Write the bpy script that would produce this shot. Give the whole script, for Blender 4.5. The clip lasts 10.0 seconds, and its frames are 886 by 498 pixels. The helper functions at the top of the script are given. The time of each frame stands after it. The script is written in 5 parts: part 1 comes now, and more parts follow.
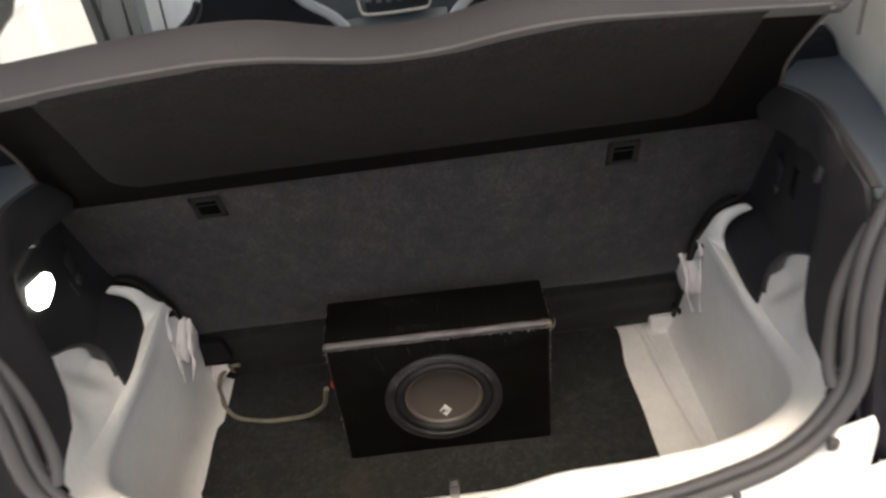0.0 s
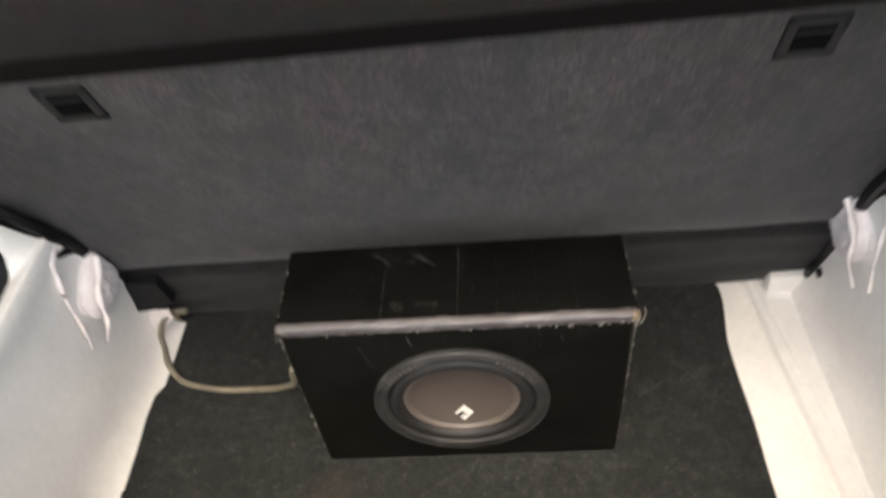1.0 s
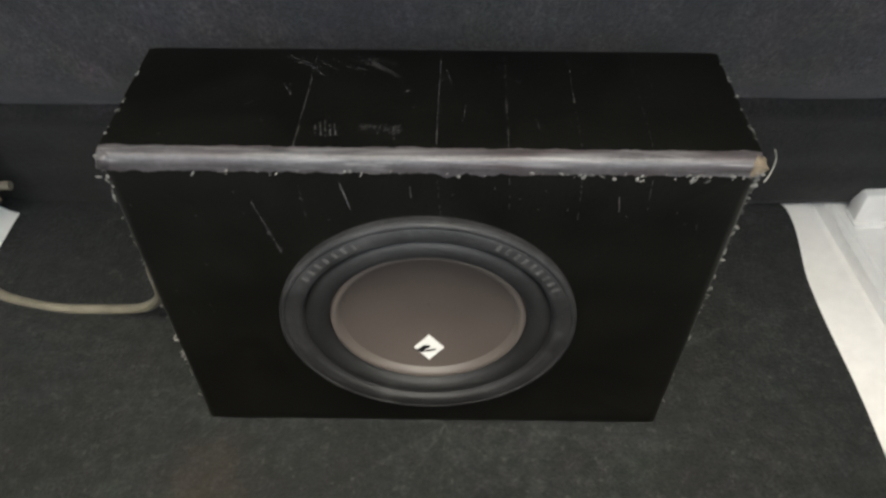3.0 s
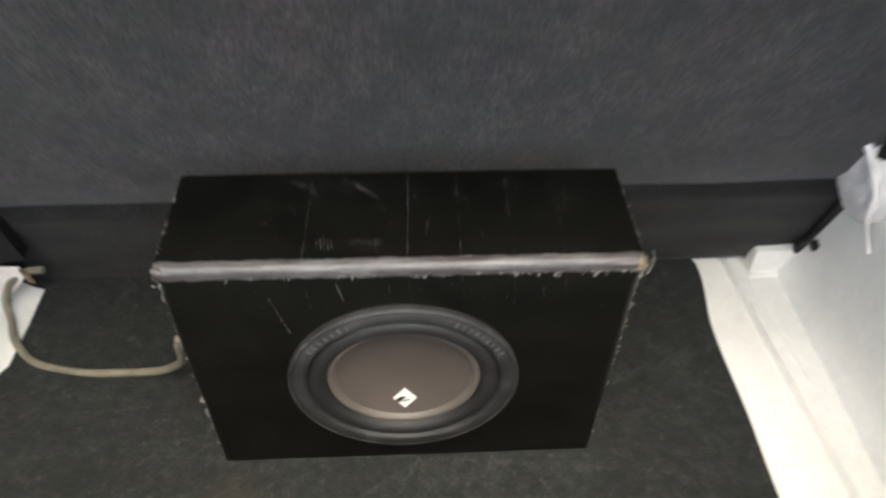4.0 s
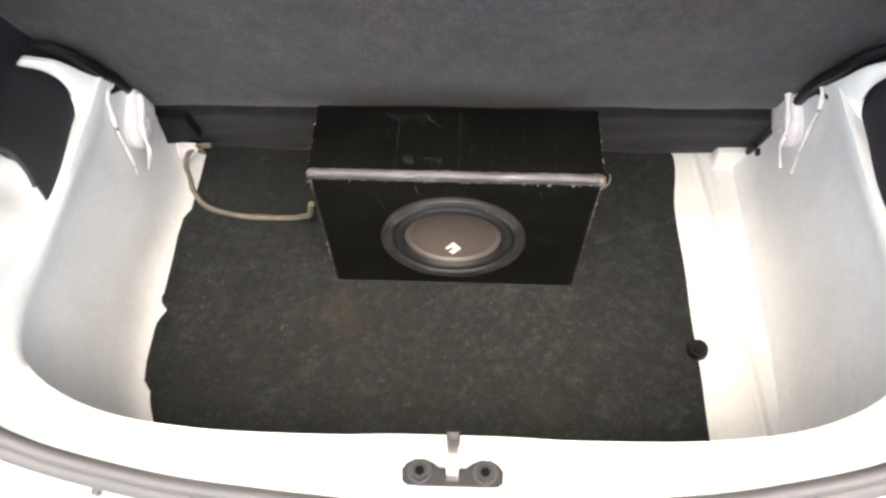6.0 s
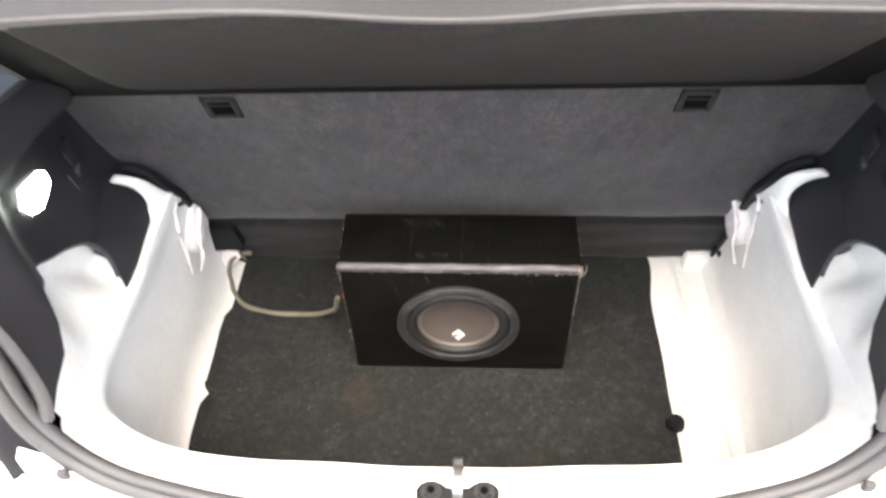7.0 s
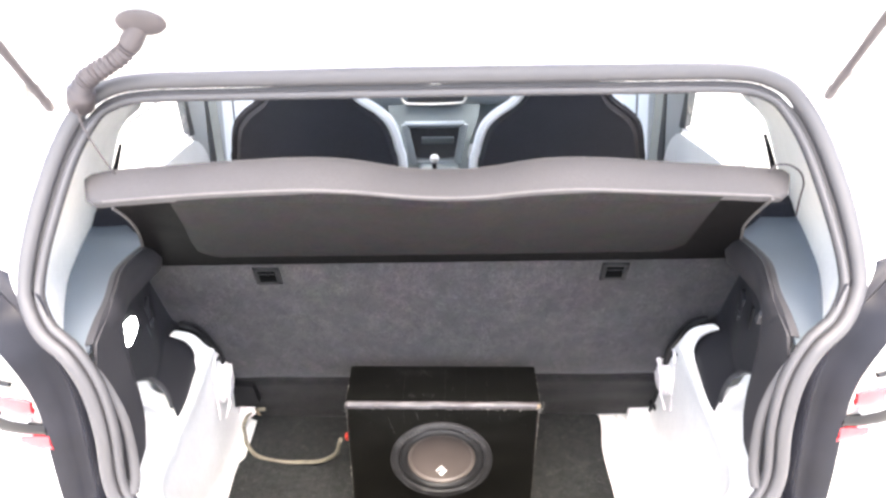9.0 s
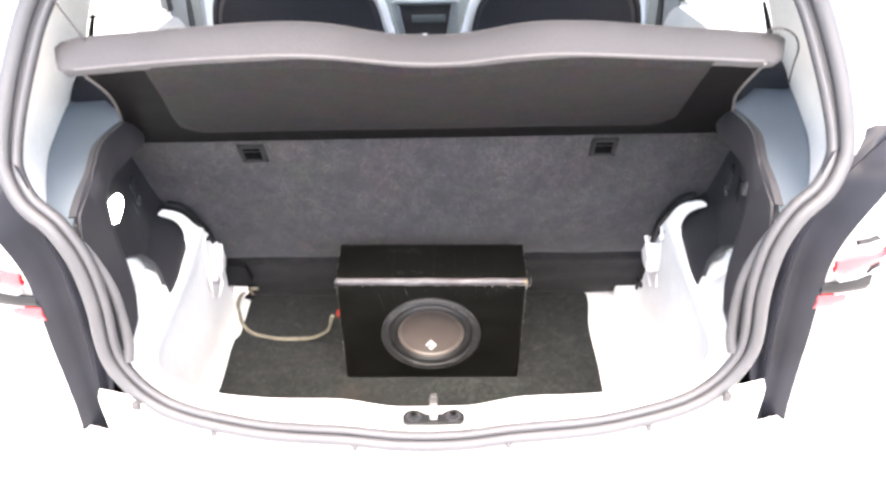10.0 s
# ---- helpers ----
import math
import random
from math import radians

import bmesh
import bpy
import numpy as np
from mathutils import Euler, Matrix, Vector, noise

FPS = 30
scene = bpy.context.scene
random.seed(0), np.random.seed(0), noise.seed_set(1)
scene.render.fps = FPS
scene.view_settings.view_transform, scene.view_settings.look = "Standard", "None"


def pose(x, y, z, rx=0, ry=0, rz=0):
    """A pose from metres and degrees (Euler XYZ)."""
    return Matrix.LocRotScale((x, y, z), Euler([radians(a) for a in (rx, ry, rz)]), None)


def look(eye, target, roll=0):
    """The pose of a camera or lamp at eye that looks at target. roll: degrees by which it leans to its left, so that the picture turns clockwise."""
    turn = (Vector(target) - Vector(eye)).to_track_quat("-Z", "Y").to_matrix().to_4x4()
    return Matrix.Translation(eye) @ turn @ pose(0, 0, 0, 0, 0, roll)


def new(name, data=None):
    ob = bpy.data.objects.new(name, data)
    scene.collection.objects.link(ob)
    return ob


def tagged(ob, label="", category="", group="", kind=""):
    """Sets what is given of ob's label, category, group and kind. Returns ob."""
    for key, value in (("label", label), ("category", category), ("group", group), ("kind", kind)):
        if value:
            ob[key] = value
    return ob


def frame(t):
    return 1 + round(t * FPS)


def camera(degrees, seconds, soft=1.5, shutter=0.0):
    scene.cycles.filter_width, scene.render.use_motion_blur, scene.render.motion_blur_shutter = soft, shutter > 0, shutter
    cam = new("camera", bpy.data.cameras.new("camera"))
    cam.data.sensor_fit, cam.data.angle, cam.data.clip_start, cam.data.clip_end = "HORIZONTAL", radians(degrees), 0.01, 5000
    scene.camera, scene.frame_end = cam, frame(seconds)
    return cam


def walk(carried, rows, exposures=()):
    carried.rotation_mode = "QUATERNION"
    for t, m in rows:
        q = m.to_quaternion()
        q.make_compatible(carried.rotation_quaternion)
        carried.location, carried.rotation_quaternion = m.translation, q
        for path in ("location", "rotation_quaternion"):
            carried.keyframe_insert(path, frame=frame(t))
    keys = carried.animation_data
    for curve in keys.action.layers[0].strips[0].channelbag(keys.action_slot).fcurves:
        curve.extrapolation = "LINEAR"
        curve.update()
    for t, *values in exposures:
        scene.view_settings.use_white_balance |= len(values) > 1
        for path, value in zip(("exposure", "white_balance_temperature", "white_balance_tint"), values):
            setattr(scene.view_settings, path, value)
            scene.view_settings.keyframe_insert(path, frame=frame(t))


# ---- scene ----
cam = camera(62.9, 10.0, soft=2.6, shutter=0.5)
PATH = [
    (0, (0.053, -0.937, 1.157), (0.031, 0.689, -0.008), -7.9),
    (0.5, (0.085, -0.684, 1.086), (-0.034, 0.831, -0.214), -9.4),
    (1, (0.074, -0.483, 0.931), (-0.104, 0.89, -0.512), -9.3),
    (1.5, (0.067, -0.399, 0.738), (-0.095, 0.768, -0.878), -9.6),
    (2, (0.058, -0.355, 0.658), (-0.068, 0.707, -1.032), -6.4),
    (2.5, (0.041, -0.336, 0.598), (-0.028, 0.936, -0.944), -2.4),
    (2.7, (0.034, -0.332, 0.577), (-0.028, 0.992, -0.921), -1.8),
    (3.8, (0.017, -0.368, 0.644), (0.073, 1.067, -0.747), -0.6),
    (4, (0.024, -0.403, 0.726), (0.087, 1.01, -0.688), -0.3),
    (4.5, (0.035, -0.482, 0.947), (0.073, 0.809, -0.58), 0.0),
    (4.7, (0.037, -0.504, 0.991), (0.051, 0.712, -0.596), -0.6),
    (5, (0.041, -0.539, 1.022), (0.03, 0.618, -0.609), -0.9),
    (5.2, (0.036, -0.546, 1.035), (0.004, 0.549, -0.638), -1.2),
    (6.3, (0.036, -0.608, 1.119), (-0.07, 0.408, -0.601), -4.4),
    (6.5, (0.042, -0.639, 1.144), (-0.076, 0.454, -0.527), -4.6),
    (7, (0.05, -0.752, 1.208), (-0.062, 0.567, -0.292), -3.8),
    (7.5, (0.021, -0.957, 1.27), (-0.07, 0.568, -0.021), -3.5),
    (8, (0.023, -1.067, 1.304), (-0.023, 0.583, 0.175), -2.5),
    (8.2, (0.025, -1.061, 1.314), (-0.01, 0.618, 0.227), -2.1),
    (8.5, (0.04, -1.066, 1.327), (-0.001, 0.648, 0.298), -2.0),
    (8.8, (0.043, -1.083, 1.347), (0.005, 0.633, 0.321), -1.7),
    (9, (0.033, -1.105, 1.337), (0.008, 0.611, 0.31), -1.2),
    (9.5, (0.041, -1.124, 1.328), (0.019, 0.495, 0.154), -1.4),
    (10, (0.049, -1.117, 1.309), (0.03, 0.428, 0.039), -1.4),
]
EXPOSURES = [(0.0, 1.52, 7500, 7), (0.5, 2.28, 7550, 7), (1.0, 2.58, 7450, 7), (1.5, 2.36, 6950, 1), (2.0, 2.25, 6600, -2), (2.5, 2.26, 6600, -1), (4.0, 2.66, 6900, 1), (5.0, 3.03, 6950, 5), (6.5, 3.02, 7100, 6), (7.5, 3.51, 6850, 7), (8.0, 3.82, 6800, 9), (9.0, 3.76, 6800, 10), (10.0, 3.77, 6800, 10)]
walk(cam, [(t, look(eye, target, roll)) for t, eye, target, roll in PATH], EXPOSURES)

# ---------------------------------------------------------------- light
SUN_EL, SUN_AZ = radians(74), radians(168)
world = bpy.data.worlds.new("overcast_sky")
scene.world = world
world.use_nodes = True
wn = world.node_tree
sky = wn.nodes.new("ShaderNodeTexSky")
sky.sky_type, sky.sun_disc = "NISHITA", False
sky.sun_elevation, sky.sun_rotation = SUN_EL, SUN_AZ
sky.dust_density, sky.air_density, sky.ozone_density = 6.0, 1.0, 0.6
bg = wn.nodes["Background"]
bg.inputs["Strength"].default_value = 0.15
wn.links.new(sky.outputs["Color"], bg.inputs["Color"])
sun_data = bpy.data.lights.new("sun", "SUN")
sun_data.energy, sun_data.angle, sun_data.color = 0.5, radians(80), (1.0, 0.99, 0.975)
sun = new("sun", sun_data)
sun.matrix_world = look((4 * math.cos(SUN_EL) * math.sin(SUN_AZ), 4 * math.cos(SUN_EL) * math.cos(SUN_AZ), 4 * math.sin(SUN_EL)), (0, 0, 0))


# ---------------------------------------------------------------- materials
def mat(name, base, rough=0.5, var=0.15, scale=8.0, fine=0.0, fine_scale=400.0, bump=0.0, bump_scale=300.0,
        metal=0.0, sheen=0.0, coat=0.0, tint=None, emit=0.0, rough_var=0.1, spec=0.5):
    """A surface with cloudy variation at one scale, fine grain at another, and relief."""
    m = bpy.data.materials.new(name)
    m.use_nodes = True
    t = m.node_tree
    b = t.nodes["Principled BSDF"]
    b.inputs["Metallic"].default_value = metal
    b.inputs["Sheen Weight"].default_value = sheen
    b.inputs["Coat Weight"].default_value = coat
    b.inputs["Specular IOR Level"].default_value = spec
    tc = t.nodes.new("ShaderNodeTexCoord")
    n1 = t.nodes.new("ShaderNodeTexNoise")
    n1.inputs["Scale"].default_value, n1.inputs["Detail"].default_value = scale, 6
    t.links.new(tc.outputs["Object"], n1.inputs["Vector"])
    dark = [c * (1 - var) for c in base]
    light = [min(1, c * (1 + var)) for c in base]
    if tint:
        dark = list(tint)
    ramp = t.nodes.new("ShaderNodeValToRGB")
    ramp.color_ramp.elements[0].position, ramp.color_ramp.elements[1].position = 0.32, 0.68
    ramp.color_ramp.elements[0].color, ramp.color_ramp.elements[1].color = (*dark, 1), (*light, 1)
    t.links.new(n1.outputs["Fac"], ramp.inputs["Fac"])
    col = ramp.outputs["Color"]
    if fine > 0:
        n2 = t.nodes.new("ShaderNodeTexNoise")
        n2.inputs["Scale"].default_value, n2.inputs["Detail"].default_value = fine_scale, 3
        t.links.new(tc.outputs["Object"], n2.inputs["Vector"])
        mr = t.nodes.new("ShaderNodeMapRange")
        mr.inputs["From Min"].default_value, mr.inputs["From Max"].default_value = 0.3, 0.7
        mr.inputs["To Min"].default_value, mr.inputs["To Max"].default_value = 1 - fine, 1 + fine
        t.links.new(n2.outputs["Fac"], mr.inputs["Value"])
        mx = t.nodes.new("ShaderNodeMix")
        mx.data_type, mx.blend_type = "RGBA", "MULTIPLY"
        mx.inputs["Factor"].default_value = 1
        t.links.new(col, mx.inputs["A"])
        t.links.new(mr.outputs["Result"], mx.inputs["B"])
        col = mx.outputs["Result"]
    t.links.new(col, b.inputs["Base Color"])
    rr = t.nodes.new("ShaderNodeMapRange")
    rr.inputs["To Min"].default_value, rr.inputs["To Max"].default_value = max(0, rough - rough_var), min(1, rough + rough_var)
    t.links.new(n1.outputs["Fac"], rr.inputs["Value"])
    t.links.new(rr.outputs["Result"], b.inputs["Roughness"])
    if bump > 0:
        n3 = t.nodes.new("ShaderNodeTexNoise")
        n3.inputs["Scale"].default_value, n3.inputs["Detail"].default_value = bump_scale, 4
        t.links.new(tc.outputs["Object"], n3.inputs["Vector"])
        bp = t.nodes.new("ShaderNodeBump")
        bp.inputs["Strength"].default_value, bp.inputs["Distance"].default_value = bump, 0.002
        t.links.new(n3.outputs["Fac"], bp.inputs["Height"])
        t.links.new(bp.outputs["Normal"], b.inputs["Normal"])
    if emit > 0:
        b.inputs["Emission Color"].default_value = (*base, 1)
        b.inputs["Emission Strength"].default_value = emit
    return m


def glass(name, color=(1, 1, 1)):
    m = bpy.data.materials.new(name)
    m.use_nodes = True
    b = m.node_tree.nodes["Principled BSDF"]
    b.inputs["Base Color"].default_value = (*color, 1)
    b.inputs["Transmission Weight"].default_value = 1.0
    b.inputs["Roughness"].default_value, b.inputs["IOR"].default_value = 0.0, 1.1
    return m


PAINT = mat("white_car_paint", (0.80000, 0.78210, 0.75460), 0.32, 0.03, 5, coat=0.3, bump=0.03, bump_scale=60)
PRIMER = mat("white_inner_paint", (0.86, 0.845, 0.815), 0.42, 0.05, 9, fine=0.03, fine_scale=90, bump=0.06, bump_scale=45)
SEALANT = mat("white_sealant", (0.80, 0.745, 0.73), 0.55, 0.1, 40, bump=0.3, bump_scale=120)
FELT = mat("seat_felt", (0.0200, 0.0168, 0.0186), 0.95, 0.22, 14, fine=0.45, fine_scale=420, bump=0.5, bump_scale=500, sheen=0.15)
# seat felt again, darkened to carry the shade low on the seat back
FELT_SHADED = mat("shaded_felt", (0.0105, 0.0098, 0.0104), 0.95, 0.22, 14, fine=0.45, fine_scale=420, bump=0.5, bump_scale=500, sheen=0.08, spec=0.30)
CARPET = mat("floor_carpet", (0.00700, 0.00805, 0.00815), 0.97, 0.30, 10, fine=0.6, fine_scale=330, bump=0.7, bump_scale=420, sheen=0.1)
TRIM = mat("dark_trim_plastic", (0.0215, 0.0212, 0.0245), 0.55, 0.1, 12, fine=0.1, fine_scale=600, bump=0.12, bump_scale=900, spec=0.35)
LATCH = mat("latch_plastic", (0.01105, 0.01105, 0.01170), 0.6, 0.1, 30, spec=0.3)
TRIM_GREY = mat("grey_ledge_plastic", (0.13, 0.158, 0.195), 0.42, 0.06, 8, bump=0.08, bump_scale=900)
BLACK = mat("black_plastic", (0.006, 0.006, 0.007), 0.5, 0.2, 20, spec=0.3)
RUBBER = mat("grey_seal_rubber", (0.04140, 0.04100, 0.04462), 0.6, 0.08, 15, bump=0.05, bump_scale=200)
# seal rubber at half brightness, for the shade between bulb and lip
GROOVE_SHADE = mat("seal_groove_shade", (0.01949, 0.01915, 0.02146), 0.7, 0.1, 15)
SHELF_LIP = mat("shelf_edge_grey", (0.0450, 0.0425, 0.0445), 0.8, 0.06, 15, fine=0.12, fine_scale=500, bump=0.2, bump_scale=700)
PIPING = mat("pale_seam", (0.0820, 0.0770, 0.0760), 0.7, 0.1, 40)
SHELF_DARK = mat("shelf_border", (0.0030, 0.0026, 0.0028), 0.85, 0.12, 15, fine=0.2, fine_scale=500, bump=0.25, bump_scale=600, spec=0.08)
SHELF_PANEL = mat("shelf_panel", (0.0118, 0.0109, 0.0115), 0.9, 0.08, 10, fine=0.2, fine_scale=450, bump=0.25, bump_scale=600, spec=0.15)
VINYL = mat("black_box_wrap", (0.00300, 0.00290, 0.00220), 0.48, 0.35, 18, fine=0.3, fine_scale=260, bump=0.08, bump_scale=300, spec=0.2)
# wear, plus the rounded edge's highlight held in the grey base colour
WORN_SHINE = mat("worn_edge_highlight", (0.060, 0.056, 0.058), 0.42, 0.25, 45, fine=0.15, fine_scale=300, bump=0.2, bump_scale=240)
CHIP = mat("pale_chip", (0.155, 0.148, 0.132), 0.8, 0.4, 120)
TORN = mat("bare_board", (0.14820, 0.11400, 0.07560), 0.8, 0.5, 110)
SCUFF = mat("scuff_grey", (0.064, 0.062, 0.060), 0.7, 0.5, 150)
BASKET = mat("speaker_rim_rubber", (0.0165, 0.0162, 0.0168), 0.62, 0.35, 40, fine=0.25, fine_scale=220, bump=0.3, bump_scale=180)
SURROUND = mat("speaker_surround_rubber", (0.0085, 0.0085, 0.0088), 0.62, 0.25, 40, fine=0.2, fine_scale=260, bump=0.2, bump_scale=220)
CONE = mat("taupe_speaker_cone", (0.06188, 0.04943, 0.04327), 0.6, 0.08, 25, fine=0.06, fine_scale=500)
CONE_EDGE = mat("cone_ring", (0.09023, 0.07558, 0.06664), 0.5, 0.06, 25)
SILVER = mat("silver_badge", (0.6375, 0.6290, 0.6035), 0.4, 0.05, 80)
STEEL = mat("striker_steel", (0.45, 0.43, 0.42), 0.35, 0.15, 60, metal=0.9)
CABLE = mat("cream_cable", (0.17581, 0.16052, 0.12154), 0.5, 0.2, 60)
RED = mat("red_plug", (0.36000, 0.03000, 0.01800), 0.45, 0.1, 60)
LAMP = mat("boot_lamp_glow", (0.92, 1.0, 0.99), 0.4, 0.0, 5, emit=6.0)
SEAT_CLOTH = mat("front_seat_cloth", (0.0135, 0.0142, 0.0200), 0.85, 0.2, 12, fine=0.2, fine_scale=300)
SEAT_SHELL = mat("white_seat_side", (0.80640, 0.82880, 0.85120), 0.45, 0.04, 10)
DASH = mat("dash_grey", (0.19, 0.22, 0.24), 0.5, 0.1, 8, bump=0.08, bump_scale=600)
PILLAR = mat("pale_pillar_trim", (0.34, 0.36, 0.38), 0.5, 0.05, 8, bump=0.06, bump_scale=600)
CONSOLE = mat("console_grey", (0.12, 0.145, 0.155), 0.55, 0.1, 8, bump=0.08, bump_scale=600)
DASH_DARK = mat("dash_dark", (0.03, 0.034, 0.04), 0.45, 0.1, 8)
TAIL_RED = mat("tail_lamp_red", (0.55, 0.02, 0.03), 0.12, 0.1, 20, coat=0.6)
TAIL_AMBER = mat("tail_lamp_amber", (0.55, 0.25, 0.20), 0.15, 0.1, 20, coat=0.6)
CHANNEL = mat("dark_channel_paint", (0.0105, 0.0110, 0.0150), 0.42, 0.3, 9, bump=0.05, bump_scale=300, spec=0.14)
VOID = mat("black_recess", (0.002, 0.002, 0.0022), 0.8, 0.1, 30, spec=0.05)
TAIL_ORANGE = mat("orange_lens", (0.75, 0.20, 0.02), 0.2, 0.1, 20, coat=0.4)
TAIL_CLEAR = mat("tail_lamp_clear", (0.7, 0.7, 0.7), 0.12, 0.1, 40, coat=0.6)
BELLOWS = mat("grey_bellows_rubber", (0.04284, 0.03654, 0.03873), 0.6, 0.15, 40)
GLASS = glass("window_glass", (0.95, 0.98, 0.97))
GROUND = mat("concrete_ground", (0.42, 0.41, 0.39), 0.85, 0.15, 1.2, fine=0.15, fine_scale=60, bump=0.2, bump_scale=40)



def stained(m, color, scale, lo, hi, amount, stretch=(1, 1, 1)):
    """Blotches of another colour over a surface; stretch draws them out into streaks."""
    t = m.node_tree
    b = t.nodes["Principled BSDF"]
    old = b.inputs["Base Color"].links[0].from_socket
    tc = t.nodes.new("ShaderNodeTexCoord")
    mp = t.nodes.new("ShaderNodeMapping")
    mp.inputs["Scale"].default_value = stretch
    t.links.new(tc.outputs["Object"], mp.inputs["Vector"])
    n = t.nodes.new("ShaderNodeTexNoise")
    n.inputs["Scale"].default_value, n.inputs["Detail"].default_value, n.inputs["Roughness"].default_value = scale, 5, 0.6
    t.links.new(mp.outputs["Vector"], n.inputs["Vector"])
    r = t.nodes.new("ShaderNodeMapRange")
    r.inputs["From Min"].default_value, r.inputs["From Max"].default_value = lo, hi
    r.inputs["To Min"].default_value, r.inputs["To Max"].default_value = 0, amount
    t.links.new(n.outputs["Fac"], r.inputs["Value"])
    x = t.nodes.new("ShaderNodeMix")
    x.data_type = "RGBA"
    t.links.new(r.outputs["Result"], x.inputs["Factor"])
    t.links.new(old, x.inputs["A"])
    x.inputs["B"].default_value = (*color, 1)
    t.links.new(x.outputs["Result"], b.inputs["Base Color"])


def spot(m, color, place, radius, amount):
    """One spilt stain with a ragged border at a place on a thing."""
    t = m.node_tree
    b = t.nodes["Principled BSDF"]
    old = b.inputs["Base Color"].links[0].from_socket
    tc = t.nodes.new("ShaderNodeTexCoord")
    n = t.nodes.new("ShaderNodeTexNoise")
    n.inputs["Scale"].default_value, n.inputs["Detail"].default_value = 28, 5
    t.links.new(tc.outputs["Object"], n.inputs["Vector"])
    d = t.nodes.new("ShaderNodeVectorMath")
    d.operation = "DISTANCE"
    d.inputs[1].default_value = place
    t.links.new(tc.outputs["Object"], d.inputs[0])
    a = t.nodes.new("ShaderNodeMath")
    a.operation = "MULTIPLY_ADD"
    a.inputs[1].default_value = radius * 1.6
    t.links.new(n.outputs["Fac"], a.inputs[0])
    t.links.new(d.outputs["Value"], a.inputs[2])
    r = t.nodes.new("ShaderNodeMapRange")
    r.interpolation_type = "SMOOTHSTEP"
    r.inputs["From Min"].default_value, r.inputs["From Max"].default_value = radius * 1.0, radius * 1.9
    r.inputs["To Min"].default_value, r.inputs["To Max"].default_value = amount, 0
    t.links.new(a.outputs["Value"], r.inputs["Value"])
    x = t.nodes.new("ShaderNodeMix")
    x.data_type = "RGBA"
    t.links.new(r.outputs["Result"], x.inputs["Factor"])
    t.links.new(old, x.inputs["A"])
    x.inputs["B"].default_value = (*color, 1)
    t.links.new(x.outputs["Result"], b.inputs["Base Color"])


def fibres(m, scale, amount, stretch=(1, 1, 1), detail=2.0, sat=1.0):
    """Coloured fibres: each channel varies by itself."""
    t = m.node_tree
    b = t.nodes["Principled BSDF"]
    old = b.inputs["Base Color"].links[0].from_socket
    tc = t.nodes.new("ShaderNodeTexCoord")
    mp = t.nodes.new("ShaderNodeMapping")
    mp.inputs["Scale"].default_value = stretch
    t.links.new(tc.outputs["Object"], mp.inputs["Vector"])
    n = t.nodes.new("ShaderNodeTexNoise")
    n.inputs["Scale"].default_value, n.inputs["Detail"].default_value, n.inputs["Roughness"].default_value = scale, detail, 0.7
    t.links.new(mp.outputs["Vector"], n.inputs["Vector"])
    v = t.nodes.new("ShaderNodeVectorMath")
    v.operation = "MULTIPLY_ADD"
    v.inputs[1].default_value = (amount,) * 3
    v.inputs[2].default_value = (1 - amount / 2,) * 3
    g = t.nodes.new("ShaderNodeMix")
    g.data_type = "RGBA"
    g.inputs["Factor"].default_value = sat
    t.links.new(n.outputs["Fac"], g.inputs["A"])
    t.links.new(n.outputs["Color"], g.inputs["B"])
    t.links.new(g.outputs["Result"], v.inputs[0])
    x = t.nodes.new("ShaderNodeMix")
    x.data_type, x.blend_type = "RGBA", "MULTIPLY"
    x.inputs["Factor"].default_value = 1
    t.links.new(old, x.inputs["A"])
    lo = t.nodes.new("ShaderNodeVectorMath")
    lo.operation = "MAXIMUM"
    lo.inputs[1].default_value = (0.2, 0.2, 0.2)
    t.links.new(v.outputs["Vector"], lo.inputs[0])
    t.links.new(lo.outputs["Vector"], x.inputs["B"])
    t.links.new(x.outputs["Result"], b.inputs["Base Color"])


stained(CARPET, (0.016, 0.020, 0.018), 17.0, 0.50, 0.72, 0.6)
stained(CARPET, (0.046, 0.052, 0.046), 110.0, 0.58, 0.76, 0.6)
fibres(CARPET, 22, 1.8, sat=.15)
fibres(CARPET, 70, 3.4, sat=.12)
fibres(CARPET, 260, 2.6, sat=.15)
spot(CARPET, (0.030, 0.019, 0.011), (-.20, -.060, 0), .055, .32)
spot(CARPET, (0.022, 0.019, 0.013), (.13, -.215, 0), .05, .35)
stained(FELT, (0.0225, 0.0208, 0.0238), 9.0, 0.46, 0.62, 0.6)
stained(FELT, (0.036, 0.030, 0.028), 26.0, 0.55, 0.75, 0.5)
stained(FELT, (0.050, 0.046, 0.046), 190.0, 0.64, 0.72, 0.5)
stained(FELT, (0.0060, 0.0052, 0.0050), 85.0, 0.57, 0.70, 0.6)
stained(FELT, (0.0075, 0.0068, 0.0066), 210.0, 0.60, 0.70, 0.6)
fibres(FELT, 6, 1.3, (1, 1, .7), detail=2.0, sat=.25)
fibres(FELT, 30, 2.0, (1, 1, .7), detail=1.0, sat=.25)
fibres(FELT, 120, 1.8, (1, 1, .5), sat=.15)
fibres(FELT, 330, 4.0, (1, 1, .5), sat=.08)
fibres(FELT_SHADED, 30, 1.8, (1, 1, .7), detail=1.0, sat=.25)
fibres(FELT_SHADED, 330, 4.0, (1, 1, .5), sat=.08)
fibres(SHELF_PANEL, 30, 1.0)
fibres(SHELF_PANEL, 280, 3.0, sat=.2)
fibres(SHELF_DARK, 280, 3.0, sat=.2)
stained(BASKET, (0.042, 0.041, 0.042), 38.0, 0.54, 0.70, 0.6)
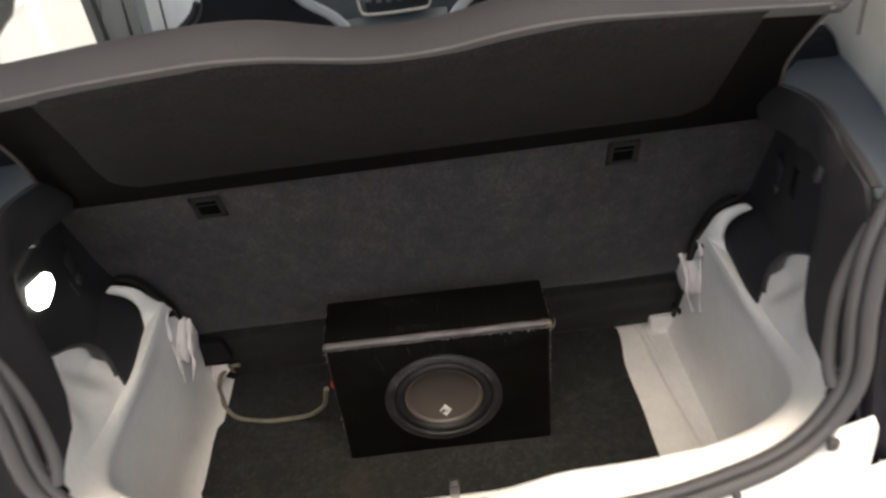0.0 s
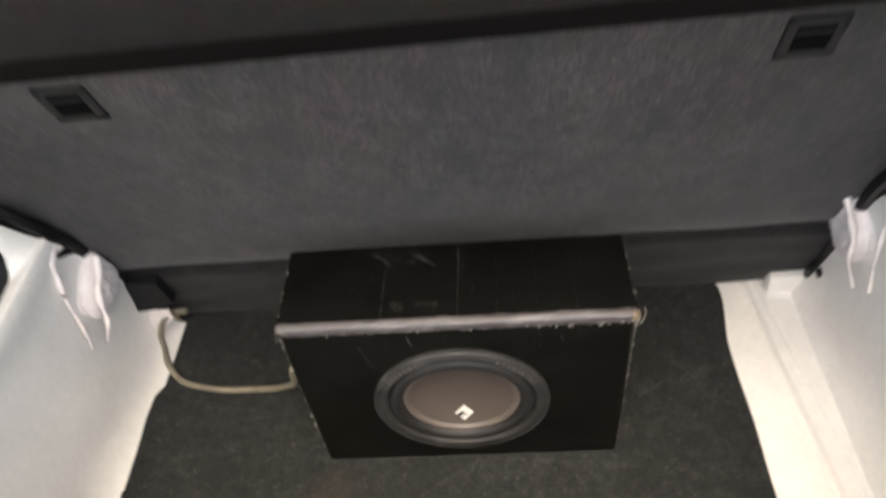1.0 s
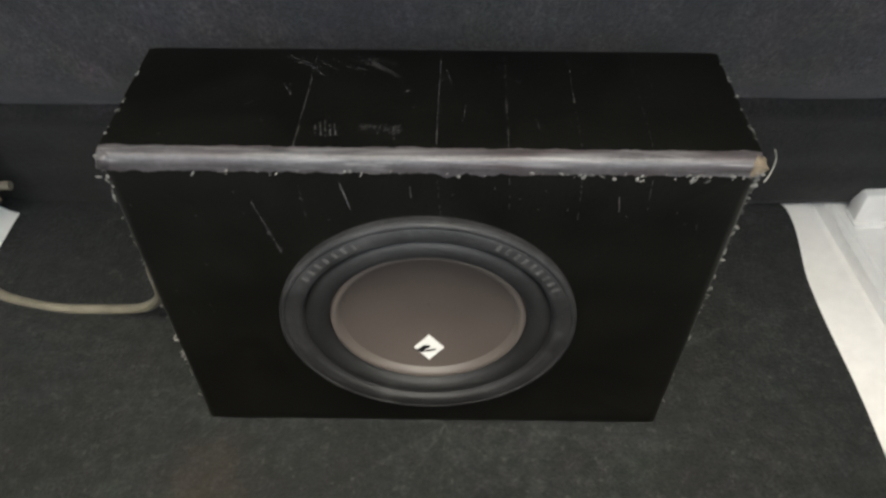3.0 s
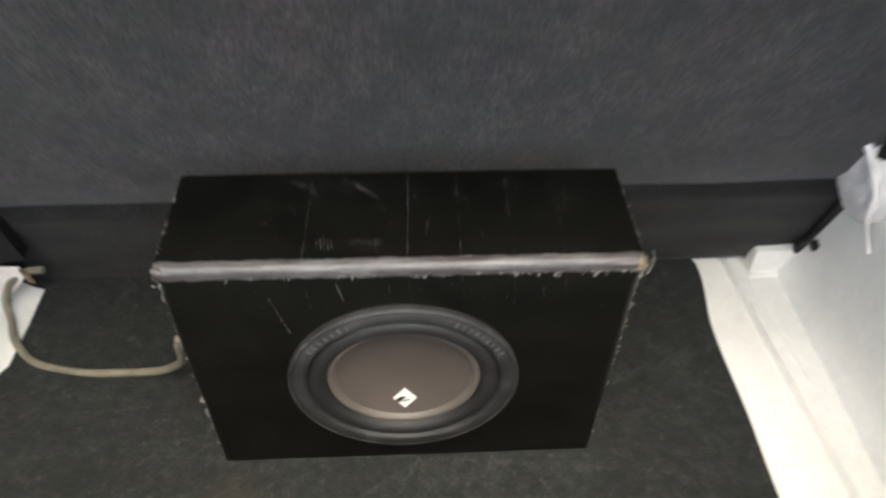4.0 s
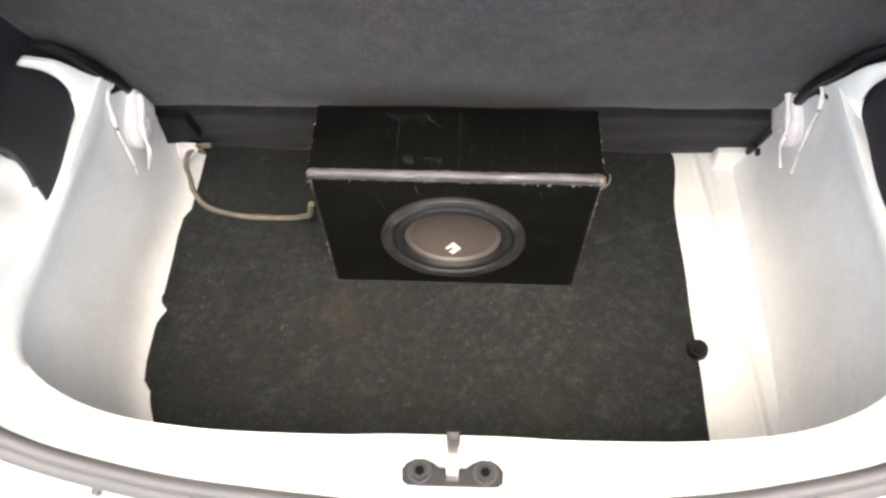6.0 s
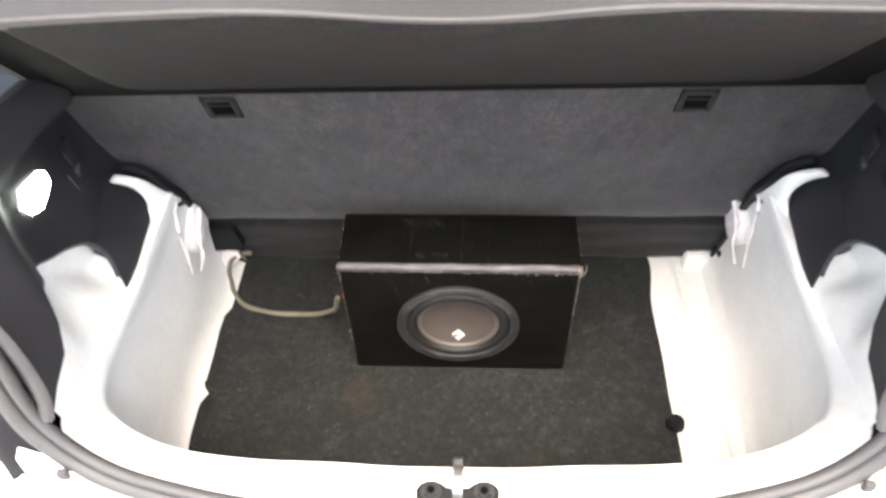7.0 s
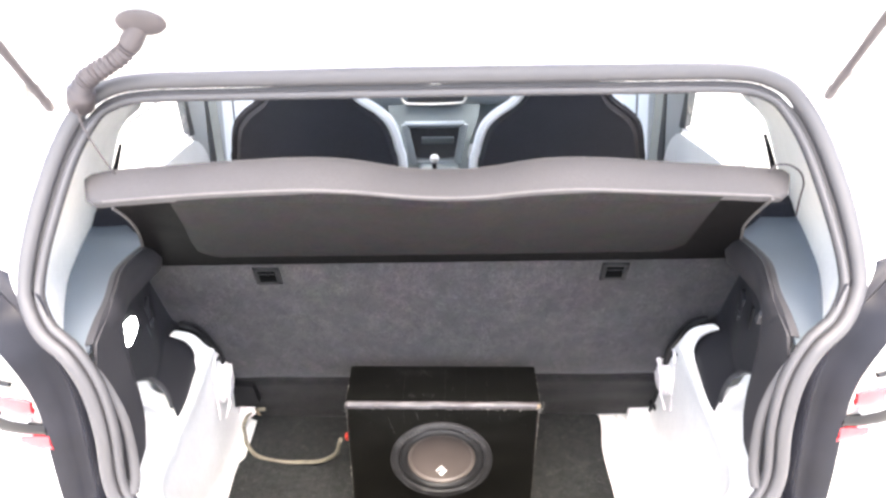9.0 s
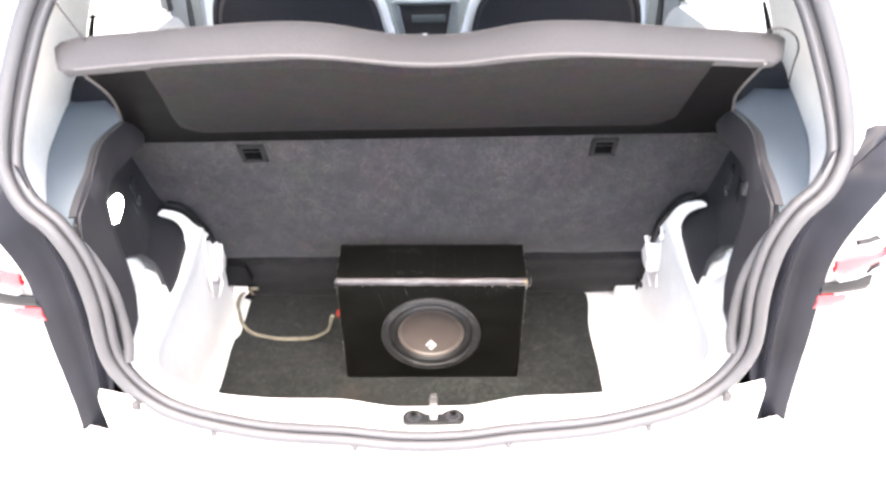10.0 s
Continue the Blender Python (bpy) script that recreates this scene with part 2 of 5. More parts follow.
stained(BASKET, (0.055, 0.053, 0.052), 150.0, 0.62, 0.72, 0.6)
stained(SURROUND, (0.026, 0.026, 0.026), 45.0, 0.58, 0.70, 0.5)
# lengthwise wear streaks; the pale ones draw the edge's highlight
stained(WORN_SHINE, (0.040, 0.026, 0.027), 7.0, 0.42, 0.60, 0.75, (1, 9, 9))
stained(WORN_SHINE, (0.150, 0.142, 0.142), 9.0, 0.50, 0.64, 0.75, (1, 14, 14))
stained(WORN_SHINE, (0.20, 0.19, 0.185), 60.0, 0.58, 0.70, 0.7, (.25, 4, 4))
stained(WORN_SHINE, (0.012, 0.011, 0.010), 16.0, 0.56, 0.70, 0.75, (1, 10, 10))
stained(VINYL, (0.0095, 0.0092, 0.0080), 6.0, 0.50, 0.75, 0.5)
stained(VINYL, (0.0160, 0.0155, 0.0140), 24.0, 0.62, 0.80, 0.35, (1, .35, 1))
stained(PRIMER, (0.60, 0.56, 0.52), 7.0, 0.62, 0.85, 0.35)
stained(PRIMER, (0.42, 0.37, 0.31), 75.0, 0.73, 0.80, 0.5)

# ---------------------------------------------------------------- mesh helpers
C = 0.015     # the car's middle line
V = Vector


def spline(pts, n=8, closed=False):
    """Points along a smooth curve through pts."""
    p = [V(q) for q in pts]
    out = []
    m = len(p)
    for i in range(m if closed else m - 1):
        if closed:
            a, b, c, d = p[i - 1], p[i], p[(i + 1) % m], p[(i + 2) % m]
        else:
            a, b, c, d = p[max(i - 1, 0)], p[i], p[i + 1], p[min(i + 2, m - 1)]
        for k in range(n):
            u = k / n
            out.append(0.5 * (2 * b + (c - a) * u + (2 * a - 5 * b + 4 * c - d) * u * u + (3 * b - a - 3 * c + d) * u ** 3))
    if not closed:
        out.append(p[-1])
    return out


def grid(rows, bm=None, close=False):
    """A sheet of quads over rows of points."""
    bm = bm or bmesh.new()
    vs = [[bm.verts.new(q) for q in r] for r in rows]
    for a, b in zip(vs, vs[1:]):
        n = len(a)
        for i in range(n if close else n - 1):
            j = (i + 1) % n
            bm.faces.new((a[i], a[j], b[j], b[i]))
    return bm


def thick(bm, d):
    """Gives a sheet thickness d."""
    bmesh.ops.recalc_face_normals(bm, faces=bm.faces)
    bmesh.ops.solidify(bm, geom=list(bm.faces), thickness=d)
    return bm


def frames_along(path, up, closed=False):
    out = []
    n = len(path)
    for i, p in enumerate(path):
        a = path[i - 1] if (i or closed) else path[0]
        b = path[(i + 1) % n] if (i < n - 1 or closed) else path[-1]
        t = (b - a).normalized()
        s = t.cross(V(up))
        s = s.normalized() if s.length > 1e-6 else V((1, 0, 0))
        out.append((p, s, s.cross(t).normalized()))
    return out


def sweep(path, profile, up=(0, 0, 1), closed=False, bm=None, scale=None):
    """Sweeps a closed profile of (side, up) pairs along a path."""
    bm = bm or bmesh.new()
    rows = []
    for i, (p, s, u) in enumerate(frames_along(path, up, closed)):
        k = scale(i / max(1, len(path) - 1)) if scale else 1.0
        rows.append([p + s * a * k + u * b * k for a, b in profile])
    if closed:
        rows.append(rows[0])
    vs = []
    for r in rows[:-1] if closed else rows:
        vs.append([bm.verts.new(q) for q in r])
    if closed:
        vs.append(vs[0])
    m = len(profile)
    for a, b in zip(vs, vs[1:]):
        for i in range(m):
            j = (i + 1) % m
            bm.faces.new((a[i], a[j], b[j], b[i]))
    if not closed:
        bm.faces.new(vs[0][::-1])
        bm.faces.new(vs[-1])
    return bm


def ring(r, n=10, flat=1.0):
    return [(r * math.cos(2 * math.pi * i / n), flat * r * math.sin(2 * math.pi * i / n)) for i in range(n)]


def tube(pts, r, n=10, k=8, closed=False, up=(0, 0.3, 1), scale=None):
    return sweep(spline(pts, k, closed), ring(r, n), up, closed, scale=scale)


def prism(poly, off, bm=None):
    """A flat polygon pushed along off."""
    bm = bm or bmesh.new()
    a = [bm.verts.new(V(q)) for q in poly]
    b = [bm.verts.new(V(q) + V(off)) for q in poly]
    bm.faces.new(a)
    bm.faces.new(b[::-1])
    n = len(a)
    for i in range(n):
        bm.faces.new((a[i], b[i], b[(i + 1) % n], a[(i + 1) % n]))
    bmesh.ops.recalc_face_normals(bm, faces=bm.faces)
    return bm


def rbox(sx, sy, sz, m=None, bevel=0.004, seg=2, bm=None):
    """A box with rounded edges, centred, then placed by m."""
    b2 = bmesh.new()
    bmesh.ops.create_cube(b2, size=1.0)
    bmesh.ops.scale(b2, vec=(sx, sy, sz), verts=b2.verts)
    if bevel > 0:
        bmesh.ops.bevel(b2, geom=list(b2.edges), offset=bevel, segments=seg, profile=0.5, affect="EDGES")
    if m is not None:
        bmesh.ops.transform(b2, matrix=m, verts=b2.verts)
    return b2


def lathe(profile, n=48, bm=None):
    """Turns (radius, depth) pairs round the y axis; depth runs towards -y."""
    rows = []
    for r, d in profile:
        rows.append([V((r * math.cos(2 * math.pi * i / n), -d, r * math.sin(2 * math.pi * i / n))) for i in range(n)])
    return grid(rows, bm, close=True)


def part(name, bm, material, parent=None, label="", smooth=40):
    me = bpy.data.meshes.new(name)
    bmesh.ops.recalc_face_normals(bm, faces=bm.faces)
    bm.to_mesh(me)
    bm.free()
    me.materials.append(material)
    if smooth:
        me.shade_smooth()
        me.set_sharp_from_angle(angle=radians(smooth))
    ob = new(name, me)
    if parent:
        ob.parent = parent
    if label:
        ob["label"] = label
    return ob


def empty(name, x, y, z, rx=0, ry=0, rz=0):
    e = new(name)
    e.empty_display_size = 0.05
    e.matrix_world = pose(x, y, z, rx, ry, rz)
    return e

# ---------------------------------------------------------------- setting
def build_ground():
    bm = bmesh.new()
    bmesh.ops.create_grid(bm, x_segments=2, y_segments=2, size=400)
    g = part("ground", bm, GROUND, smooth=0)
    g.location = (0, 0, -0.36)
    tagged(g, "pale grey concrete ground under the car", "ground", kind="structure")


build_ground()

# ---------------------------------------------------------------- the car's shell
car = empty("hatchback_car", C, 0, -0.36)
tagged(car, "white three-door hatchback with its tailgate raised", "car")
SHELL = Matrix.Translation((0, 0, 0.36))     # parts are drawn from the boot floor up


def car_part(name, bm, material, label="", smooth=40, parent=None):
    if parent is None:
        bmesh.ops.transform(bm, matrix=SHELL, verts=bm.verts)
    return part(name, bm, material, parent or car, label, smooth)


def smooth(u):
    u = min(1.0, max(0.0, u))
    return u * u * (3 - 2 * u)


def steps(v, xs, ys):
    return float(np.interp(v, xs, ys))


# half of the hatch opening, from the middle of the sill up to the middle of the roof edge
OPENING = [(0, -.448, .380), (.06, -.447, .382), (.13, -.443, .390), (.24, -.433, .390), (.315, -.422, .396), (.39, -.407, .408),
           (.44, -.392, .433), (.472, -.378, .475), (.479, -.371, .52), (.467, -.370, .605), (.470, -.362, .678), (.491, -.350, .728),
           (.525, -.333, .755), (.545, -.31, .785), (.548, -.292, .81), (.540, -.265, .85), (.525, -.225, .902), (.508, -.185, .95),
           (.484, -.158, .988), (.457, -.150, 1.010), (.40, -.152, 1.025), (.25, -.165, 1.031), (0, -.178, 1.036)]


def mirrored(half):
    """A closed loop from half an outline that begins and ends on the middle line."""
    return list(half) + [(-x, y, z) for x, y, z in half[-2:0:-1]]


def flip(pts, s):
    return [V((p[0] * s, p[1], p[2])) for p in pts]


def build_seal():
    loop = spline(mirrored(OPENING), 5, True)
    # a fat outer bulb, a groove with shade in its colour, and an inner lip
    n = len(loop)
    mid = V((0, -.3, .7))
    rows_b, rows_l, rows_g = [], [], []
    prev = None
    for i, p in enumerate(loop):
        t = (loop[(i + 1) % n] - loop[i - 1]).normalized()
        out = (p - mid)
        out = (out - t * out.dot(t))
        nrm = V((0, -1, 0.25)).normalized()
        nrm = (nrm - t * nrm.dot(t)).normalized()
        side = t.cross(nrm).normalized()
        if side.dot(prev if prev is not None else out) < 0:
            side = -side
        prev = side
        e = .005 * smooth((p.z - .78) / .12)     # the seal is fatter round the top
        rows_b.append([p + side * (.006 + e + (.010 + .3 * e) * math.cos(a)) + nrm * (.004 + .010 * math.sin(a)) for a in [k * math.pi / 6 for k in range(12)]])
        rows_l.append([p + side * (-.012 + .006 * math.cos(a)) + nrm * (.001 + .008 * math.sin(a)) for a in [k * math.pi / 4 for k in range(8)]])
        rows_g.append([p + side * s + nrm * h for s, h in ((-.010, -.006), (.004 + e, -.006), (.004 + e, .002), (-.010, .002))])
    car_part("hatch_seal", grid(rows_b + rows_b[:1], close=True), RUBBER, "grey rubber seal round the hatch opening", 60)
    car_part("seal_lip", grid(rows_l + rows_l[:1], close=True), RUBBER, "", 60)
    car_part("seal_groove", grid(rows_g + rows_g[:1], close=True), GROOVE_SHADE, "", 60)


build_seal()

# inner edge of the sill, turning at the corner into the top of the wheel housing
EDGE = [(0, -.364, .358), (.06, -.365, .360), (.10, -.372, .378), (.15, -.378, .397), (.25, -.375, .398), (.34, -.362, .396),
        (.41, -.335, .392), (.46, -.295, .382), (.488, -.235, .364), (.497, -.16, .350), (.500, -.07, .347), (.500, .03, .346), (.500, .128, .345)]
SEAL_SIDE = [(0, -.440, .376), (.06, -.440, .378), (.12, -.436, .386), (.20, -.430, .386), (.28, -.420, .390), (.36, -.406, .402),
             (.43, -.386, .424), (.463, -.364, .446), (.480, -.31, .432), (.497, -.22, .395), (.512, -.10, .358), (.520, .03, .352), (.522, .128, .350)]


def build_inner_panel(s):
    """Sill top, its rolled edge, the wall down to the floor and the wheel housing, in one pressing."""
    a, b = spline(SEAL_SIDE, 5), spline(EDGE, 5)
    n = len(b)
    rows = [flip(a, s)]
    arch = [min(1, max(0, (i / (n - 1) - .62) / .38)) for i in range(n)]
    inw = []
    for i, p in enumerate(b):
        t = b[min(i + 1, n - 1)] - b[max(i - 1, 0)]
        d = V((-t.y, t.x, 0)).normalized()
        inw.append(d)
    rows.append(flip([b[i].lerp(a[i], .35) + V((0, 0, .002 + .007 * arch[i])) for i in range(n)], s))
    rows.append(flip([b[i].lerp(a[i], .12) + V((0, 0, .001 + .008 * arch[i])) for i in range(n)], s))
    rows.append(flip([b[i] + V((0, 0, -.004)) for i in range(n)], s))
    rows.append(flip([b[i] + V((0, 0, -.014 - .012 * arch[i])) + inw[i] * (-.004 - .003 * arch[i]) for i in range(n)], s))
    back = lambda z: steps(z, [-.05, 0, .12, .2, .26, .345], [.280, .264, .228, .210, .184, .128])
    foot = ((.06, -.011), (.015, -.006), (-.045, .004)) if s > 0 else ((.06, .002), (.015, .022), (-.045, .06))
    for f, off in ((.85, -.010), (.66, -.012), (.45, -.013), (.27, -.013), (.14, -.012 if s > 0 else -.010)) + foot:
        row = []
        for i, p in enumerate(b):
            z = p.z * f
            q = V((p.x, p.y, z)) + inw[i] * off
            wave = .004 * math.sin(p.y * 34 + z * 11) * arch[i] * (1 if .1 < f < .8 else 0)
            q += inw[i] * wave
            if arch[i] > 0:
                q.y += (back(z) - .128) * max(0, (p.y + .16) / .288) if p.y > -.16 else 0
            row.append(q)
        rows.append(flip(row, s))
    bm = thick(grid(rows), .0015)
    car_part("wheel_housing", bm, PRIMER, "white painted wheel housing and sill pressing", 50)


for s in (1, -1):
    build_inner_panel(s)


def trim_x(y, z):
    """Half width of the side lining: narrow at the opening, hollowed out ahead of it."""
    b = steps(z, [.33, .36, .42, .58, .62, .65, .69, .74], [.40, .48, .95, 1.0, 1.0, .80, .45, .30])
    return .472 + .088 * smooth((y + .27) / .13) * b + .03 * smooth((y + .06) / .16) * b


def build_quarter_panel(s):
    """White outer skin behind the cut-out of the side trim, rising from the housing's flange."""
    foot = [p for p in spline(SEAL_SIDE, 8) if -.350 < p.y < -.03 and p.x > .43]
    rows = []
    for f in [k / 40 for k in range(41)]:
        row = []
        for p in foot:
            z = p.z + (.61 - p.z) * f
            u = smooth(f / (.42 - .30 * smooth((p.y + .15) / .08)))
            row.append(V((s * (p.x + max(0, trim_x(p.y, .52) + .012 - p.x) * u), p.y, z)))
        rows.append(row)
    car_part("quarter_panel", thick(grid(rows), .0015), PRIMER, "white painted inner quarter panel", 60)


def build_floor_pan():
    """Pan with a pressed groove and a low rib that run askew from the seat to the sill."""
    ys = [-.42 + .87 * k / 24 for k in range(25)]
    rows = []
    for y in ys:
        g = steps(y, [-.42, -.145, -.03, .08, .267, .45], [.474, .464, .457, .446, .434, .422])
        r = steps(y, [-.42, -.253, -.144, -.03, .093, .27, .45], [.512, .506, .500, .491, .476, .455, .44])
        cols = [(-.56, 0), (-.50, 0), (-.47, 0), (-.44, -.003), (-.42, -.003), (-.40, 0), (-.2, -.002), (0, -.002), (.2, -.002), (.36, 0), (.405, 0),
                (g - .012, 0), (g - .008, -.012), (g, -.014), (g + .006, -.012), (g + .010, 0), (r - .004, 0), (r - .0015, .0018), (r + .0015, .0018), (r + .004, -.0006), (r + .012, 0), (.535, .001), (.56, .002)]
        rows.append([V((x, y, z - .010)) for x, z in cols])
    car_part("floor_pan", thick(grid(rows), .002), PRIMER, "white painted boot floor pan with pressed grooves", 30)


build_floor_pan()


def build_horn(s):
    """The curved flange that sweeps up from the wheel housing along the seat."""
    inner = spline([(.520, .03, .351), (.519, .055, .351), (.5195, .075, .357), (.5215, .088, .372), (.5255, .092, .390), (.533, .090, .408), (.543, .086, .420), (.553, .082, .428)], 5)
    outer = spline([(.4985, .137, .327), (.4985, .128, .345), (.4990, .112, .375), (.5035, .096, .410), (.5155, .086, .434), (.532, .081, .445), (.547, .080, .446), (.557, .080, .440)], 5)
    for k, (o, i) in enumerate(zip(outer, inner)):
        u = smooth(k / 14)
        o.x += (.004 if s > 0 else .016) * u * (1 - .6 * smooth((k - 22) / 12))
        i.x += (0 if s > 0 else .006) * u
        drop = .008 * smooth((k - 12) / 12)
        o.z, i.z = o.z - drop, i.z - drop * .7
    rows = []
    for o, i in zip(outer, inner):
        rows.append([V((s * q.x, q.y - d, q.z + e)) for q, d, e in ((o, -.005, 0), (o, .002, .001), (o.lerp(i, .3), .006, .004), (o.lerp(i, .7), .006, .004), (i, .002, .001), (i, -.014, -.004))])
    tip = (inner[-1] + outer[-1]) / 2 + V((.006, 0, -.001))
    rows.append([V((s * (tip.x + (v.x * s - tip.x) * .45), v.y + .003, tip.z + (v.z - tip.z) * .45)) for v in rows[-1]])
    car_part("arch_flange", thick(grid(rows), .002), PRIMER, "white curved flange of the wheel housing", 60)
    # crumpled ear of sealant where the panels meet the seat, with two drawn-out folds
    wall = .508
    if s > 0:
        outline = [(.212, .258), (.236, .215), (.238, .183), (.203, .166), (.160, .178), (.140, .215), (.165, .245)]
        folds = (((.165, .322), (.143, .319), (.130, .300), (.126, .268), (.119, .234), (.104, .184)), ((.206, .262), (.184, .247), (.164, .236), (.151, .220), (.147, .196), (.133, .160)))
    else:
        outline = [(.180, .276), (.200, .238), (.204, .208), (.172, .188), (.130, .196), (.112, .232), (.138, .262)]
        folds = (((.135, .336), (.115, .330), (.104, .304), (.094, .271), (.088, .222), (.080, .194)), ((.171, .277), (.153, .255), (.136, .244), (.125, .220), (.117, .200), (.107, .172)))
    cy, cz = sum(q[0] for q in outline) / 7, sum(q[1] for q in outline) / 7
    rows = []
    for k in range(11):
        row = []
        for q in spline([(0, y, z) for y, z in outline], 6, True):
            u = k / 10
            y, z = cy + (q.y - cy) * u, cz + (q.z - cz) * u
            pleat = .008 * abs(noise.noise(V((y * 60 + z * 25, z * 16, 3 + s)))) + .004 * noise.noise(V((y * 150, z * 150, 9 + s)))
            row.append(V((s * (wall - .004 - .010 * math.sqrt(max(0, 1 - u ** 3)) - pleat * (1 - .5 * u)), y, z)))
        rows.append(row)
    rows.append([p + V((s * .016, .004, 0)) for p in rows[-1]])
    car_part("sealant_ear", grid(rows, close=True), SEALANT, "crumpled pinkish white sealant ear", 50)
    for pts, r in zip(folds, (.0036, .0044)):
        line = [(s * (wall - (.006 if r < .004 else .018) + (.010 if j == len(pts) - 1 and r > .004 else 0)), y, z) for j, (y, z) in enumerate(pts)]
        car_part("seam_fold", tube(line, r, 6, 7, scale=lambda u: 1.3 - .75 * u + .3 * math.sin(19 * u + s)), SEALANT, "raised white fold of the seam", 60)
    # black weatherstrip between flange and seat
    pts = [(.545, .440), (.528, .434), (.511, .412), (.502, .375), (.500, .33), (.503, .28), (.508, .22), (.514, .16), (.516, .10), (.516, .04)]
    car_part("weatherstrip", sweep(spline([(s * (x + (0 if s > 0 else .008)), .262 + .014 * smooth((.37 - z) / .06) - .347 * z, z - .006) for x, z in pts], 5), ring(.0095, 8), (0, 1, 0), scale=lambda u: .75 + .35 * smooth(u * 3) - .4 * u), BLACK, "black rubber strip along the seat")


for s in (1, -1):
    build_horn(s)


TRIM_EDGE = [(-.350, .466), (-.325, .480), (-.288, .492), (-.268, .525), (-.253, .572), (-.190, .528), (-.130, .486), (-.092, .464), (-.062, .441), (-.045, .420), (-.042, .403), (-.052, .387), (-.068, .373), (-.084, .354),
             (-.04, .338), (.06, .334), (.17, .334), (.17, .41), (.125, .52), (.085, .61), (.06, .675), (-.02, .712), (-.12, .738), (-.245, .752), (-.325, .727), (-.348, .69), (-.356, .60), (-.357, .52)]


def inside(y, z, poly):
    hit = False
    for (y0, z0), (y1, z1) in zip(poly, poly[1:] + poly[:1]):
        if (z0 > z) != (z1 > z) and y < (y1 - y0) * (z - z0) / (z1 - z0) + y0:
            hit = not hit
    return hit


def nearest(y, z, poly):
    best = None
    for (y0, z0), (y1, z1) in zip(poly, poly[1:] + poly[:1]):
        dy, dz = y1 - y0, z1 - z0
        u = min(1, max(0, ((y - y0) * dy + (z - z0) * dz) / (dy * dy + dz * dz)))
        d = math.hypot(y0 + u * dy - y, z0 + u * dz - z)
        if best is None or d < best[0]:
            best = (d, y0 + u * dy, z0 + u * dz)
    return best


def ledge_edge(y):
    """Outer border of the ledge, where it meets the white pillar."""
    ys, xs = [-.40, -.33, -.25, -.188, -.128, .05, .14], [.500, .519, .552, .579, .603, .640, .648]
    x = sum(steps(y + d, ys, xs) for d in (-.04, -.02, 0, .02, .04)) / 5
    return V((x, y, .700))


def build_side_trim(s):
    """Dark plastic side lining with its cut-out, and the grey ledge above."""
    st = .007
    bm = bmesh.new()
    cell = {}
    for i in range(82):
        for j in range(62):
            y, z = -.395 + i * st, .33 + j * st
            if inside(y + st / 2, z + st / 2, TRIM_EDGE):
                ring4 = []
                for p, q in ((0, 0), (1, 0), (1, 1), (0, 1)):
                    k = (i + p, j + q)
                    if k not in cell:
                        cell[k] = bm.verts.new((0, y + p * st, z + q * st))
                    ring4.append(cell[k])
                bm.faces.new(ring4)
    for v in bm.verts:
        if v.is_boundary:
            d, y, z = nearest(v.co.y, v.co.z, TRIM_EDGE)
            v.co.y, v.co.z = y, z
    for v in bm.verts:
        v.co.x = s * trim_x(v.co.y, v.co.z)
    car_part("side_trim", thick(bm, .004), TRIM, "dark grey plastic boot side lining", 50)
    # turned-back rim of the cut-out
    rim = [[V((s * (trim_x(q.x, q.y) + a), q.x, q.y - b)) for a, b in ((-.0015, .0003), (.0005, .0045), (.0045, .0070))] for q in spline(TRIM_EDGE[4:13], 5)]
    car_part("trim_rim", thick(grid(rim), .0015), RUBBER, "grey turned edge of the cut-out", 60)
    # pale edge of the lining running down inside the seal
    edge = spline([(s * x, y, z) for x, y, z in ((.508, -.318, .712), (.486, -.335, .700), (.462, -.350, .672), (.448, -.357, .62), (.449, -.360, .56), (.452, -.366, .515), (.458, -.374, .488))], 6)
    car_part("trim_edge", sweep(edge, [(-.008, -.003), (-.006, .003), (0, .005), (.006, .003), (.008, -.003)], (0, -1, .2), scale=lambda u: min(1, .4 + 3 * u)), RUBBER, "pale grey edge of the side lining", 60)
    # rolled upper band and the ledge outside it
    band = spline([(.06, .672), (-.02, .708), (-.12, .735), (-.245, .749), (-.320, .733), (-.352, .705)], 6)
    rows, ledge = [], []
    for q in band:
        y, z = q.x, q.y
        w = smooth((y + .36) / .10)
        x = trim_x(y, z)
        g = smooth((y + .335) / .10)
        if y > -.335:
            rows.append([V((s * (x + .002), y, z - .055 * w - .01)), V((s * (x - .010 * w * g + .001), y, z - .035 * w)), V((s * (x - .008 * g), y, z - .006)), V((s * (x + .002 * g), y, z + .003 * g)), V((s * (x + .012), y, z - .002))])
        o = ledge_edge(y)
        if y < -.322:
            continue
        ledge.append([V((s * (x + .006), y, z - .004)), V((s * (x + .014), y, min(z, o.z + .012) - .002)), V((s * (x * .6 + o.x * .4), y, o.z + .002)), V((s * (o.x - .01), y, o.z)), V((s * (o.x + .004), y, o.z + .002)), V((s * (o.x + .014), y, o.z + .010))])
    car_part("trim_band", thick(grid(rows), .003), TRIM, "", 50)
    ledge.insert(0, [p + V((0, .06, .004)) for p in ledge[0]])
    car_part("shelf_ledge", thick(grid(ledge), .003), TRIM_GREY, "blue-grey plastic ledge beside the shelf", 60)
    # shelf pivot boss with its dark socket
    y, z = -.078, .657
    bx = trim_x(y, z)
    b2 = bmesh.new()
    bmesh.ops.create_cone(b2, cap_ends=True, segments=20, radius1=.016, radius2=.014, depth=.010, matrix=pose(s * (bx - .004), y, z - .004, 0, 90, 0))
    boss = car_part("shelf_pivot", b2, RUBBER)
    b2 = bmesh.new()
